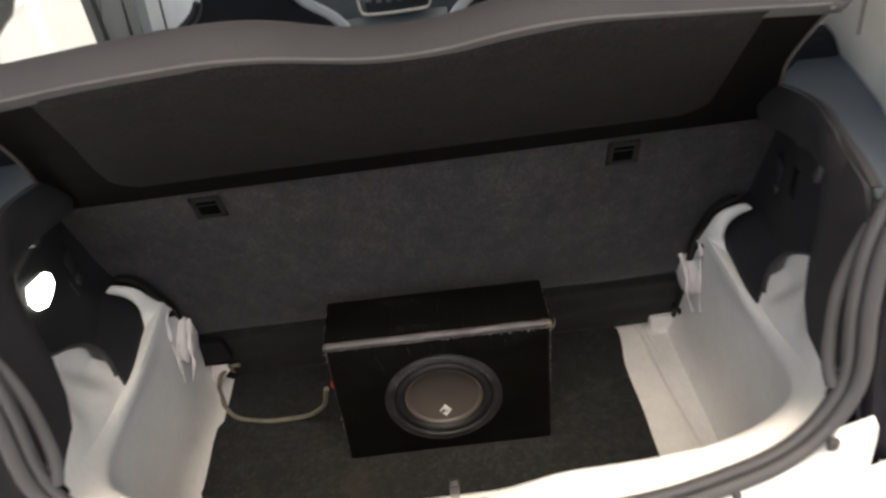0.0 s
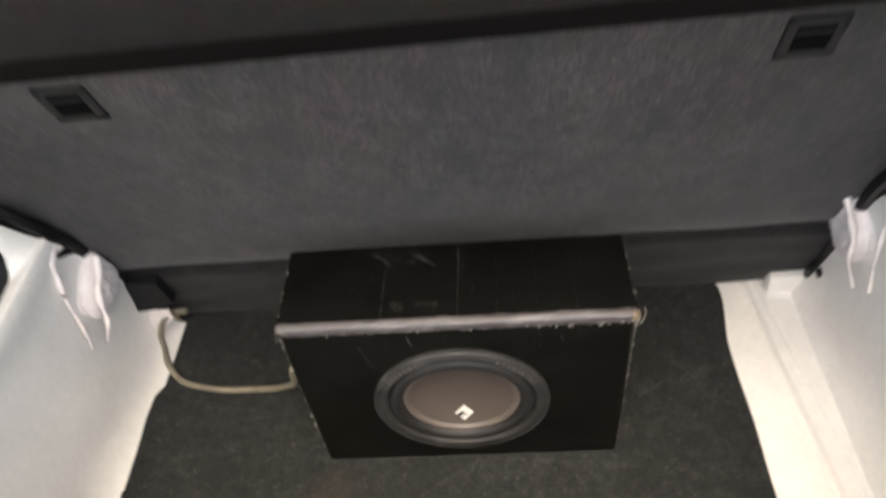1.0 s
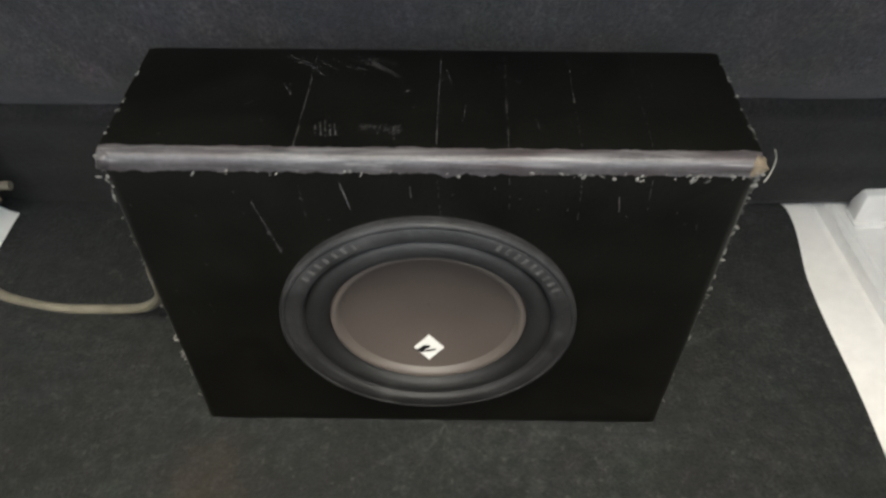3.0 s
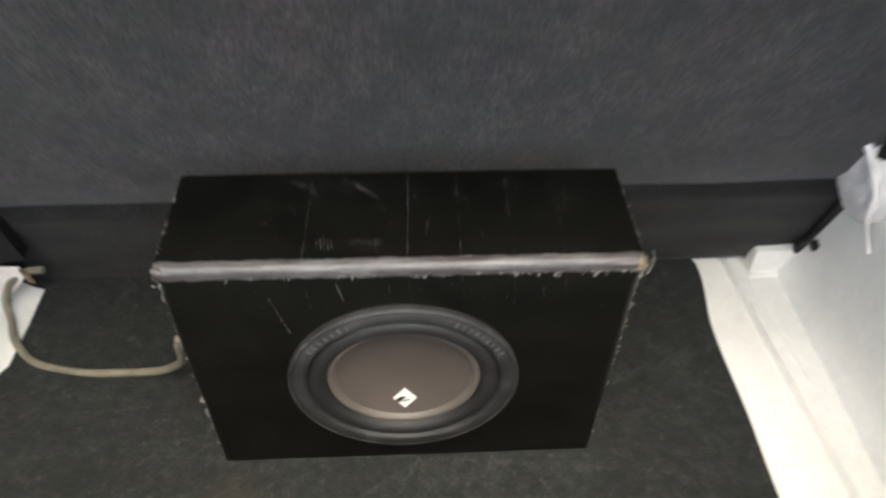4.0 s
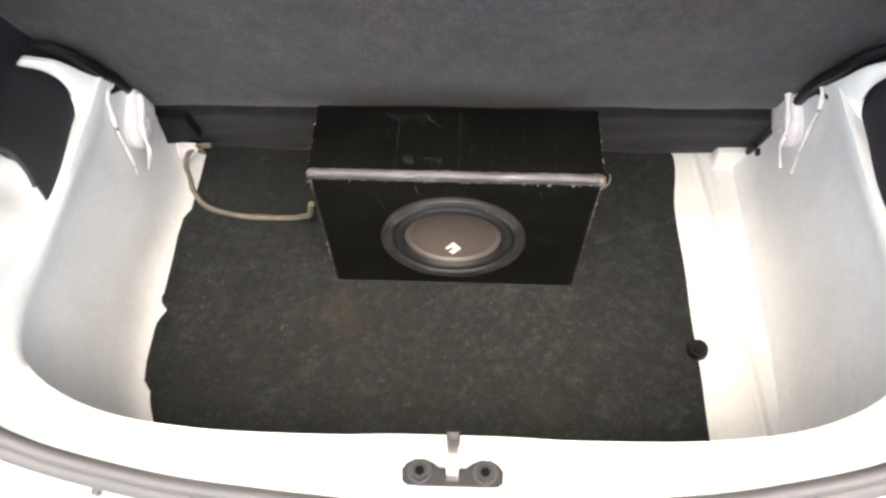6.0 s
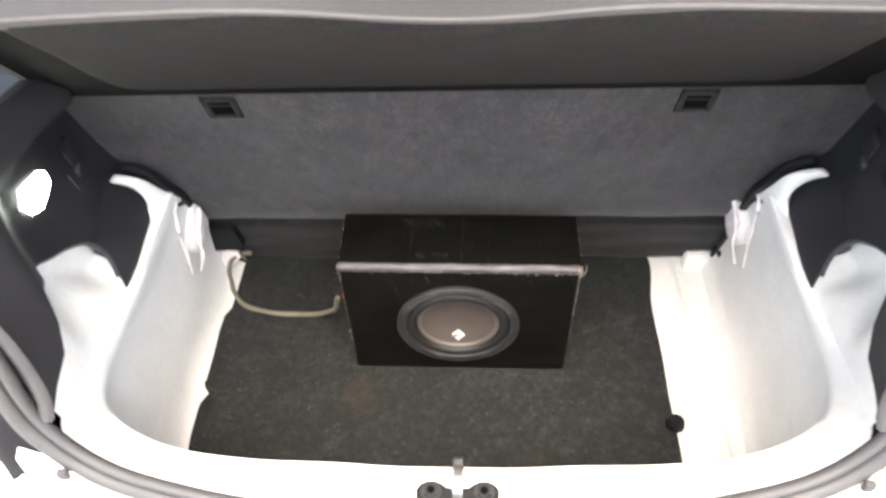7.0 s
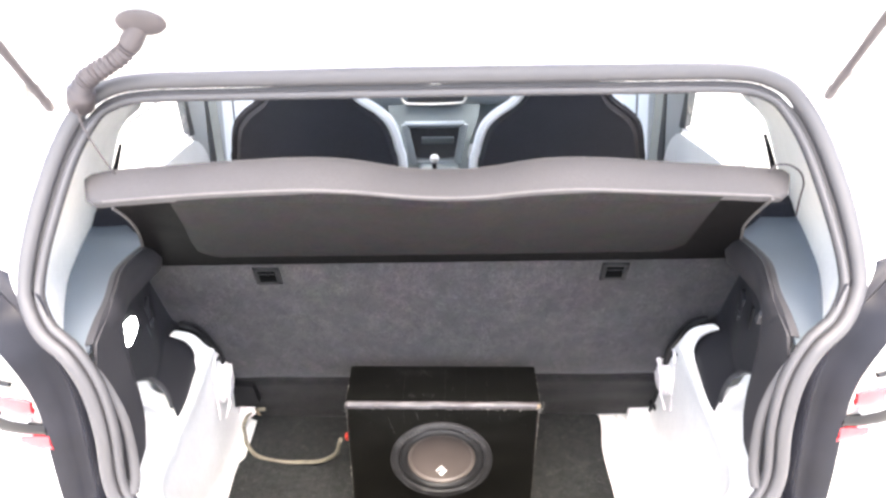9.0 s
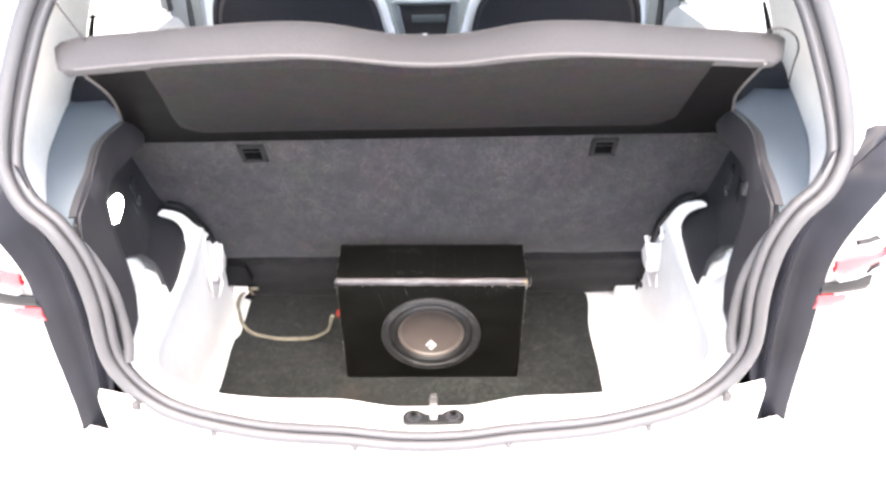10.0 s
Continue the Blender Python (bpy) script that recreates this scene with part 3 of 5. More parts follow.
    bmesh.ops.create_cone(b2, cap_ends=True, segments=16, radius1=.011, radius2=.011, depth=.006, matrix=pose(s * (bx - .0075), y - .003, z + .002, 0, 90, 0))
    bmesh.ops.transform(b2, matrix=SHELL, verts=b2.verts)
    part("pivot_socket", b2, BLACK, boss)
    # moulded clip below it
    y, z = .038, .522
    clip = car_part("trim_clip", rbox(.012, .034, .056, pose(s * (trim_x(y, z) - .004), y, z, 16, s * -4, s * -8), .006), TRIM, "raised clip housing in the lining")
    b2 = rbox(.010, .020, .012, pose(s * (trim_x(y, z) - .009), y - .008, z - .022, 16, 0, s * -8), .003)
    bmesh.ops.transform(b2, matrix=SHELL, verts=b2.verts)
    part("clip_tongue", b2, RUBBER, clip)
    if s > 0:
        y, z = -.040, .550
        car_part("socket_hole", rbox(.006, .024, .046, pose(s * (trim_x(y, z) - .002), y, z, 0, 0, -11), .002), BLACK)
        car_part("trim_hook", rbox(.010, .014, .030, pose(trim_x(-.225, .69) - .004, -.225, .684, 30, 0, -11), .004), RUBBER)
        car_part("trim_stud", rbox(.008, .008, .016, pose(trim_x(-.19, .60) - .003, -.19, .600, 20, 0, -11), .003), RUBBER)
    else:
        car_part("trim_bar", rbox(.005, .006, .04, pose(-(trim_x(.0, .505) - .002), .0, .500, 14, 0, 11), .002), TRIM_GREY)


for s in (1, -1):
    build_quarter_panel(s)
    build_side_trim(s)


def build_boot_lamp():
    lens = [(-.555, -.047, .569), (-.554, -.049, .553), (-.554, -.068, .544), (-.553, -.092, .540), (-.553, -.115, .551), (-.552, -.125, .572), (-.553, -.110, .591), (-.554, -.086, .586), (-.555, -.060, .581)]
    mid = V((-.554, -.080, .565))
    lens = [mid + (V(q) - mid) * .95 for q in lens]
    car_part("lamp_bezel", prism([mid + (V(q) - mid) * 1.16 + V((-.003, 0, 0)) for q in lens], (-.020, 0, 0)), TRIM)
    car_part("boot_lamp", prism(lens, (-.012, 0, 0)), LAMP, "lit white boot lamp lens")


build_boot_lamp()


def build_striker():
    half = [(.0, -.0165), (.030, -.0165), (.043, -.0160), (.048, -.011), (.0485, .003), (.044, .011), (.036, .0165), (.027, .0165), (.019, .012), (.013, .006), (.0, .005)]
    base = [(x + .004, y * .76 - .408, .383) for x, y in half + [(-x, y) for x, y in half[-2:0:-1]]]
    car_part("striker_plate", prism(base, (0, 0, .006)), BLACK, "black latch striker plate", 30)
    for sx in (-1, 1):
        b = bmesh.new()
        bmesh.ops.create_cone(b, cap_ends=True, segments=6, radius1=.0100, radius2=.0090, depth=.005, matrix=pose(.004 + sx * .031, -.408, .392))
        bolt = car_part("striker_bolt", b, LATCH, "dark hexagon bolt head")
        b = bmesh.new()
        bmesh.ops.create_cone(b, cap_ends=True, segments=12, radius1=.0045, radius2=.0045, depth=.002, matrix=SHELL @ pose(.004 + sx * .031, -.408, .3942))
        part("bolt_socket", b, VOID, bolt)
        b = bmesh.new()
        bmesh.ops.create_cone(b, cap_ends=True, segments=24, radius1=.0120, radius2=.0114, depth=.002, matrix=pose(.004 + sx * .031, -.408, .3898))
        car_part("striker_washer", b, TRIM)
    pts = [(.004, -.414, .386), (.004, -.408, .396), (.004, -.396, .400), (.004, -.384, .397), (.004, -.376, .388)]
    car_part("striker_loop", sweep(spline(pts, 5), [(-.0055, -.003), (.0055, -.003), (.0055, .003), (-.0055, .003)], (0, 0, 1)), STEEL, "worn steel striker loop")
    car_part("striker_catch", rbox(.013, .016, .010, pose(.004, -.376, .392, 30), .002), BLACK)


build_striker()


def build_exterior():
    half = OPENING
    # painted bodywork just outside the upper seal
    up = half[12:]
    path = spline(up + [(-x, y, z) for x, y, z in up[-2::-1]], 4)
    rows = [[], [], [], [], []]
    for i, p in enumerate(path):
        t = path[min(i + 1, len(path) - 1)] - path[max(i - 1, 0)]
        o = V((t.z, 0, -t.x)).normalized()
        if o.dot(V((p.x, 0, p.z - .7))) < 0:
            o = -o
        for row, (a, b) in zip(rows, ((.004, .004), (.022, .006), (.036, .018), (.062, .05), (.13, .15))):
            row.append(p + o * a + V((0, b, 0)))
    car_part("hatch_surround", thick(grid(rows), .002), PAINT, "white painted edge round the hatch", 60)
    # dark channel beside the opening
    for s in (1, -1):
        inner = spline([(.530, -.314, .800), (.506, -.341, .748), (.482, -.356, .70), (.476, -.362, .64), (.482, -.366, .58), (.488, -.368, .52), (.492, -.374, .45), (.504, -.380, .40), (.510, -.384, .35), (.525, -.386, .300)], 5)
        outer = spline([(.80, -.22, .82), (.645, -.312, .795), (.600, -.333, .745), (.572, -.343, .69), (.563, -.345, .645), (.565, -.345, .60), (.574, -.348, .50), (.578, -.352, .418), (.581, -.36, .34), (.587, -.368, .282)], 5)
        rows = [flip([i.lerp(o, f) + V((0, d, 0)) for i, o in zip(inner, outer)], s) for f, d in ((0, 0), (.10, .012), (.20, .026), (.30, .030), (.36, .020), (.40, .017), (.44, .020), (.50, .028), (.60, .026), (.72, .014), (.84, .004), (.94, -.004), (1, -.006), (1.0, .03))]
        car_part("side_channel", thick(grid(rows), .002), CHANNEL, "dark channel beside the hatch opening", 70)
        # rear corner of the body with the lamp
        rows = []
        for k in range(15):
            z = -.20 + k * .075
            bulge = .05 * math.exp(-((z - .05) / .28) ** 2)
            yi = -.338 + (.10 * max(0, (z - .62)) ** 1.0 / .25)
            row = []
            for f in range(9):
                a = f / 8 * math.pi / 2
                x = .565 + (.80 - .565 - .06 * max(0, (z - .6) / .4)) * math.sin(a)
                y = yi - bulge * math.cos(a) + .26 * (1 - math.cos(a))
                row.append(V((s * x, y, z)))
            row.append(V((s * (row[-1].x * s), row[-1].y + .5, z)))
            rows.append(row)
        car_part("rear_corner", thick(grid(rows), .002), PAINT, "white painted rear corner", 60)
        # tail lamp: red lens with clear bands
        lamp = empty("tail_lamp", 0, 0, 0)
        lamp.parent = car
        def lens(nm, mt, pts, out):
            """A lens patch on the rounded corner, from (angle, z low, z high)."""
            rows = []
            for f, z0, z1 in pts:
                a = f * math.pi / 2
                x = .572 + .228 * math.sin(a)
                y = -.338 - out + .26 * (1 - math.cos(a))
                rows.append([V((s * x, y, z0)), V((s * x, y - .004, z0 + (z1 - z0) * .5)), V((s * x, y, z1))])
            bm = thick(grid(rows), .008)
            bmesh.ops.transform(bm, matrix=SHELL, verts=bm.verts)
            part(nm, bm, mt, lamp)
        lens("clear_lens", TAIL_CLEAR, [(.05, .540, .62), (.12, .53, .675), (.3, .53, .70), (.5, .53, .71), (.68, .55, .70)], .010)
        lens("red_lens", TAIL_RED, [(.0, .626, .646), (.03, .620, .650), (.08, .618, .653), (.12, .624, .654), (.155, .633, .653), (.19, .638, .655), (.22, .648, .676), (.26, .652, .692), (.34, .656, .702)], .016)
        lens("dark_lens", BLACK, [(-.02, .585, .602), (.06, .585, .606), (.12, .584, .609), (.19, .582, .611)], .015)
        lens("red_lens", TAIL_RED, [(-.02, .556, .582), (.03, .556, .583), (.07, .558, .582), (.10, .566, .580)], .0155)
        lens("dark_lens", BLACK, [(.05, .674, .683), (.10, .676, .687), (.14, .680, .686)], .015)
        lens("dark_lens", BLACK, [(.155, .616, .626), (.18, .622, .640), (.20, .622, .634)], .015)
        lens("amber_lens", TAIL_AMBER, [(.28, .570, .59), (.4, .566, .61), (.55, .58, .60)], .014)
    # rear panel and bumper under the seal
    xs = [-.80, -.74, -.68, -.62, -.56, -.518, -.516, -.48, -.46] + [-.44 + .044 * k for k in range(21)] + [.46, .48, .516, .518, .56, .62, .68, .74, .80]
    rows = []
    for dy, z in ((.0, None), (-.012, -.006), (-.016, -.03), (-.020, -.08), (-.03, -.14), (-.10, -.165), (-.125, -.20), (-.125, -.36), (-.10, -.5), (-.06, -.58)):
        row = []
        for x in xs:
            ax = min(abs(x), .56)
            zs = .372 + .02 * min(1, ax / .15) + .05 * max(0, (ax - .36) / .1) ** 2 * .4
            zs = min(zs, .44) if abs(x) < .44 else (.436 if abs(x) < .5165 else .325)
            y = -.447 + .25 * x * x + dy
            row.append(V((x, y, zs - .004 + (z or 0))))
        rows.append(row)
    car_part("bumper", thick(grid(rows), .003), PAINT, "white painted rear panel and bumper", 50)
    for x in (-.335, -.115, .118, .335, -.45, .452):
        ax = abs(x)
        z, k = (.366 + .02 * min(1, ax / .15), 1) if ax < .4 else (.428, 1.6)
        car_part("bumper_clip", rbox(.009 * k, .010, .012 * k, pose(x, -.462 + .25 * x * x, z), .003 * k), SHELF_LIP)


build_exterior()


LEAN = Matrix.Identity(4)
LEAN[0][1] = -.028     # the cabin runs slightly askew to the boot


def cabin_part(name, bm, material, label="", smooth=40):
    bmesh.ops.transform(bm, matrix=LEAN, verts=bm.verts)
    return car_part(name, bm, material, label, smooth)


def build_cabin():
    # frame of painted metal just inside the seal, leading to the pillars
    for s in (1, -1):
        a = spline(OPENING[11:19], 5)
        far = spline([ledge_edge(y) for y in (-.305, -.285, -.25, -.19, -.12, -.05, .02, .07)] + [(.634, .15, .745), (.600, .155, .825), (.567, .155, .877), (.530, .145, .908), (.490, .10, .96)], 4)
        rows = []
        for i, p in enumerate(a):
            v = i / (len(a) - 1) * (len(far) - 1)
            j = min(int(v), len(far) - 2)
            q = far[j].lerp(far[j + 1], v - j)
            rows.append([V((s * w.x, w.y, w.z)) for w in (p + V((.012, -.004, 0)), p + V((-.010, .004, 0)), p.lerp(q, .06) + V((-.010, .004, 0)), p.lerp(q, .18), p.lerp(q, .5) + V((.006, 0, 0)), p.lerp(q, .85), q + V((.003, 0, .003)), q + V((.02, .01, -.02)) * min(1, i / 12))])
        car_part("rear_pillar", thick(grid(rows), .002), PRIMER, "white painted rear pillar", 60)
        top = spline(OPENING[18:], 4)
        rows = [[V((s * (p.x + .0), p.y - .004, p.z + .010)), V((s * p.x, p.y + .004, p.z - .012)), V((s * p.x, p.y + .03, p.z - .016)), V((s * p.x * 1.02, p.y + .12, p.z - .010))] for p in top]
        car_part("roof_rail", thick(grid(rows), .002), PRIMER, "white painted roof edge", 60)
        # dark rubber at the rear edge of the side window, and along its sill
        car_part("window_rubber", tube([(s * .655, .172, .69), (s * .635, .172, .75), (s * .606, .170, .815)], .008, 8, 4, scale=lambda u: 1.1 - .7 * u), BLACK)
        # side walls; the belt line falls towards the front
        def wall(pts, nm, mt, x0=.66, label=""):
            poly = [(s * (x0 + .03), y, z) for y, z in pts]
            return cabin_part(nm, prism(poly, (s * .02, 0, 0)), mt, label, 30)
        wall([(-.28, -.3), (2.2, -.3), (2.2, .585), (.78, .590), (.40, .655), (-.28, .655)], "lower_side", SEAT_SHELL)
        cabin_part("sill_line", tube([(s * .672, .20, .657), (s * .672, .40, .656), (s * .686, .77, .592)], .0022, 6, 3), PILLAR)
        wall([(.778, .585), (.818, .575), (.812, .64), (.808, .90), (.780, .90), (.776, .64)], "pillar_rubber", DASH_DARK, .652)
        wall([(.800, .30), (.857, .30), (.910, .45), (.962, .615), (1.04, .90), (.807, .90), (.813, .64)], "middle_pillar", PILLAR, .655, "grey trim of the middle pillar")
        wall([(.858, .30), (.912, .30), (.970, .45), (1.018, .615), (1.10, .90), (1.041, .90), (.963, .615), (.911, .45)], "door_seal", DASH_DARK, .651)
        wall([(.913, .30), (1.055, .30), (1.078, .376), (1.137, .553), (1.23, .90), (1.101, .90), (1.019, .615), (.971, .45)], "door_frame", PILLAR, .656)
        wall([(1.056, .30), (1.19, .30), (1.198, .32), (1.252, .51), (1.36, .90), (1.231, .90), (1.138, .553), (1.079, .376)], "door_edge", SEAT_SHELL, .656)
        wall([(1.191, .30), (1.205, .30), (1.213, .32), (1.268, .51), (1.376, .90), (1.361, .90), (1.253, .51), (1.199, .32)], "window_channel", DASH_DARK, .654)
        # rounded white lining behind the pillar's foot
        wall([(.30, .10), (.885, .10), (.885, .40), (.880, .455), (.868, .495), (.845, .528), (.812, .556), (.775, .574), (.60, .600), (.30, .640)], "quarter_lining", SEAT_SHELL, .645, "white lining below the side window")
        # seat belt strap on the middle pillar
        pts = [(s * .650, .905, .36), (s * .640, .905, .70), (s * .600, .90, 1.0)]
        cabin_part("belt_strap", sweep(spline(pts, 6), [(-.012, -.002), (.012, -.002), (.012, .002), (-.012, .002)], (0, 1, 0)), DASH)
        # panes
        for y0, y1 in ((-.06, .771), (1.41, 1.99)):
            low0, low1 = (.660, .596) if y0 < 0 else (.590, .590)
            poly = [(s * (.688 - .28 * (z - .62)), y, z) for y, z in ((y0, low0), (y1, low1), (y1, 1.03), (y0 + (.10 if y0 < 0 else 0), 1.03))]
            g = cabin_part("side_window", prism(poly, (s * .004, 0, 0)), GLASS, "", 0)
            g.visible_shadow = False
        rows = [[V((s * .69, -.30, .62)), V((s * .69, -.06, .62))], [V((s * .64, -.20, .90)), V((s * .64, .02, .90))], [V((s * .60, -.12, 1.03)), V((s * .60, .06, 1.03))]]
        car_part("pillar_skin", thick(grid(rows), .003), PAINT, "", 60)
    rows = [[V((x, y, 1.06 + .03 * (1 - (x / .62) ** 2) - (.02 if y < -.1 else 0))) for x in [-.62 + .062 * k for k in range(21)]] for y in (-.135, -.11, .2, .8, 1.4, 1.6)]
    car_part("roof", thick(grid(rows), .015), PAINT, "white painted roof", 50)
    bmx = grid([[V((x, y, .012)) for x in (-.69, 0, .69)] for y in (.34, 1.0, 2.2)])
    bmesh.ops.translate(bmx, verts=bmx.verts, vec=(0, 0, -.14))
    car_part("cabin_floor", thick(bmx, .01), DASH_DARK, "", 30)
    # dashboard
    prof = [(2.15, .50), (1.95, .535), (1.80, .52), (1.72, .47), (1.71, .40), (1.735, .325), (1.80, .30), (1.85, .10), (2.1, .0)]
    rows = [[V((x, y + .05 * (abs(x) / .6) ** 2, z)) for y, z in prof] for x in [-.66 + .06 * k for k in range(23)]]
    cabin_part("dashboard", thick(grid(rows), .006), DASH, "blue-grey plastic dashboard", 40)
    # centre stack under it, dished between two raised sides
    rows = []
    for k in range(9):
        v = k / 8
        z, w = .335 - .27 * v, .185 - .055 * smooth(v * 1.4)
        rows.append([V((x * w, 1.71 - .15 * v - .012 * abs(x) ** 3, z)) for x in [-1 + .2 * i for i in range(11)]])
    cabin_part("centre_console_panel", thick(grid(rows), .006), CONSOLE, "blue-grey centre stack", 50)
    cabin_part("radio", rbox(.235, .02, .085, pose(.012, 1.700, .390, -12), .012, 3), DASH_DARK, "dark radio panel")
    frame_pts = [(-.130, 1.690, .425), (-.128, 1.688, .375), (-.118, 1.687, .353), (-.095, 1.686, .347), (0, 1.684, .345), (.095, 1.686, .347), (.118, 1.687, .353), (.128, 1.688, .375), (.130, 1.690, .425)]
    cabin_part("radio_bezel", tube(frame_pts, .0055, 8, 4), SILVER, "bright radio surround")
    for x, z, w in ((-.095, .398, .026), (-.055, .392, .018), (-.02, .390, .020), (.02, .390, .020), (.055, .392, .018), (.095, .398, .026), (-.03, .366, .05), (.05, .366, .05)):
        cabin_part("radio_button", rbox(w, .008, .014, pose(x, 1.689, z, -12), .003), DASH)
    # tray with its raised frame
    cabin_part("console", rbox(.17, .26, .13, pose(.012, 1.66, .07, 0), .025, 3), CONSOLE, "blue-grey centre console")
    ring_out = [(-.117, .292), (.117, .292), (.088, .135), (-.088, .135)]
    for (x0, z0), (x1, z1), r in ((ring_out[0], ring_out[1], .013), (ring_out[1], ring_out[2], .015), (ring_out[3], ring_out[0], .015), (ring_out[2], ring_out[3], .010)):
        cabin_part("console_frame", tube([(x0, 1.600 - .10 * (.29 - z0), z0), ((x0 + x1) / 2, 1.600 - .10 * (.29 - (z0 + z1) / 2) - .004, (z0 + z1) / 2), (x1, 1.600 - .10 * (.29 - z1), z1)], r, 10, 4), DASH)
    cabin_part("console_tray", prism([(-.10, 1.612, .285), (.10, 1.612, .285), (.078, 1.598, .14), (-.078, 1.598, .14)], (0, .01, 0)), DASH_DARK)
    cabin_part("console_slot", rbox(.13, .010, .030, pose(.012, 1.600, .225, 6), .004), CONSOLE)
    cabin_part("gear_lever", tube([(-.004, 1.47, .02), (-.004, 1.475, .10), (-.004, 1.47, .185)], .008, 10, 4), BLACK)
    b = bmesh.new()
    bmesh.ops.create_uvsphere(b, u_segments=16, v_segments=10, radius=.018, matrix=pose(-.004, 1.47, .203) @ Matrix.Diagonal((1.0, .9, .9, 1)))
    cabin_part("gear_knob", b, SILVER, "pale gear knob")
    rows = [[V((x, 2.15 + (z - .5) * -1.0, z)) for x in (-.66, 0, .66)] for z in (.5, 1.06)]
    g = car_part("windscreen", thick(grid(rows), .005), GLASS, "", 0)
    g.visible_shadow = False


build_cabin()


def build_tailgate():
    gate = empty("tailgate", 0, 0, 0)
    gate.parent = car
    ang = radians(58)
    hinge = V((0, -.205, 1.075))
    d = V((0, -math.cos(ang), math.sin(ang)))
    nn = V((0, math.sin(ang), math.cos(ang)))

    def tp(x, l, h=0):
        return hinge + V((x, 0, 0)) + d * l + nn * h
    rows = []
    for l in [k * .05 for k in range(17)]:
        row = []
        for x in [-.60 + .06 * k for k in range(21)]:
            edge = max(0, abs(x) - .50) / .1
            lip = -.03 * math.exp(-((abs(x) - .52) / .03) ** 2)
            row.append(tp(x * (1 + .06 * min(1, l / .5)), l, .05 + lip - .02 * edge))
        rows.append(row)
    bm = thick(grid(rows), .004)
    bmesh.ops.transform(bm, matrix=SHELL, verts=bm.verts)
    part("gate_panel", bm, PAINT, gate, "white painted inner face of the tailgate", 60)
    for s in (1, -1):
        a, b = V((s * .53, -.160, 1.009)), V((s * .537, -.43, 1.435))
        u = (b - a)
        bm = tube([a, a + u * .3, a + u * .62], .0062, 10, 2)
        bmesh.ops.transform(bm, matrix=SHELL, verts=bm.verts)
        st = part("gas_strut", bm, BELLOWS, gate, "grey gas strut")
        bm = tube([a + u * .6, a + u * .8, b], .005, 10, 2)
        bmesh.ops.transform(bm, matrix=SHELL, verts=bm.verts)
        part("strut_rod", bm, STEEL, st)
        bm = rbox(.013, .014, .024, Matrix.Translation(a) @ pose(0, 0, 0, 30), .005)
        bmesh.ops.transform(bm, matrix=SHELL, verts=bm.verts)
        part("strut_end", bm, BELLOWS, st)
    # ribbed cable sleeve
    path = spline([(-.484, -.160, 1.010), (-.472, -.175, 1.029), (-.461, -.180, 1.046), (-.444, -.180, 1.058), (-.421, -.180, 1.070), (-.400, -.180, 1.083), (-.384, -.180, 1.100), (-.371, -.179, 1.121)], 10)
    n = len(path)
    rows = []
    for i, (p, sd, up) in enumerate(frames_along(path, (0, 1, 0.2))):
        u = i / (n - 1)
        r = .0125 + (.002 * math.sin(i * 1.9) if .2 < u < .8 else .002) + (.004 if u < .16 else 0)
        rows.append([p + sd * r * math.cos(a) + up * r * math.sin(a) for a in [k * math.pi / 6 for k in range(12)]])
    bm = grid(rows, close=True)
    bmesh.ops.transform(bm, matrix=SHELL, verts=bm.verts)
    bel = part("cable_sleeve", bm, BELLOWS, gate, "ribbed grey rubber cable sleeve", 60)
    bm = bmesh.new()
    bmesh.ops.create_uvsphere(bm, u_segments=24, v_segments=10, radius=1, matrix=Matrix.Translation(V((-.366, -.188, 1.122))) @ Matrix.Rotation(-ang, 4, "X") @ Matrix.Diagonal((.032, .022, .007, 1)))
    bmesh.ops.transform(bm, matrix=SHELL, verts=bm.verts)
    part("sleeve_flange", bm, BELLOWS, bel)


build_tailgate()


def build_front_end():
    """Plain bonnet, wings and wheels that close the car outside the cabin."""
    prof = spline([(0, 2.16, .60), (0, 2.45, .585), (0, 2.8, .53), (0, 3.02, .42), (0, 3.10, .25), (0, 3.11, .0), (0, 3.06, -.22)], 5)
    rows = []
    for p in prof:
        w = .70 - .14 * smooth((p.y - 2.7) / .4)
        row = [V((w * f, p.y - .16 * abs(f) ** 4 * smooth((p.y - 2.5) / .5), p.z - .05 * abs(f) ** 6)) for f in [-1 + .1 * k for k in range(21)]]
        for e, side in ((0, -1), (-1, 1)):
            q = row[e]
            skirt = [V((q.x + side * .012, q.y, q.z * .6 - .10)), V((q.x, q.y, min(-.22, q.z)))]
            row = skirt[::-1] + row if side < 0 else row + skirt
        rows.append(row)
    car_part("bonnet", thick(grid(rows), .004), PAINT, "white painted bonnet and nose", 50)
    for s in (1, -1):
        for y in (-.02, 2.5):
            b = bmesh.new()
            bmesh.ops.create_cone(b, cap_ends=True, segments=32, radius1=.28, radius2=.28, depth=.16, matrix=pose(s * .665, y, -.08, 0, 90, 0))
            bmesh.ops.bevel(b, geom=[e for e in b.edges if len(e.link_faces) == 2 and e.calc_face_angle(0) > 1], offset=.03, segments=2, affect="EDGES")
            w = car_part("wheel", b, BLACK, "black tyre")
            b = bmesh.new()
            bmesh.ops.create_cone(b, cap_ends=True, segments=24, radius1=.19, radius2=.17, depth=.02, matrix=SHELL @ pose(s * .75, y, -.08, 0, s * 90, 0))
            part("rim", b, STEEL, w)


build_front_end()


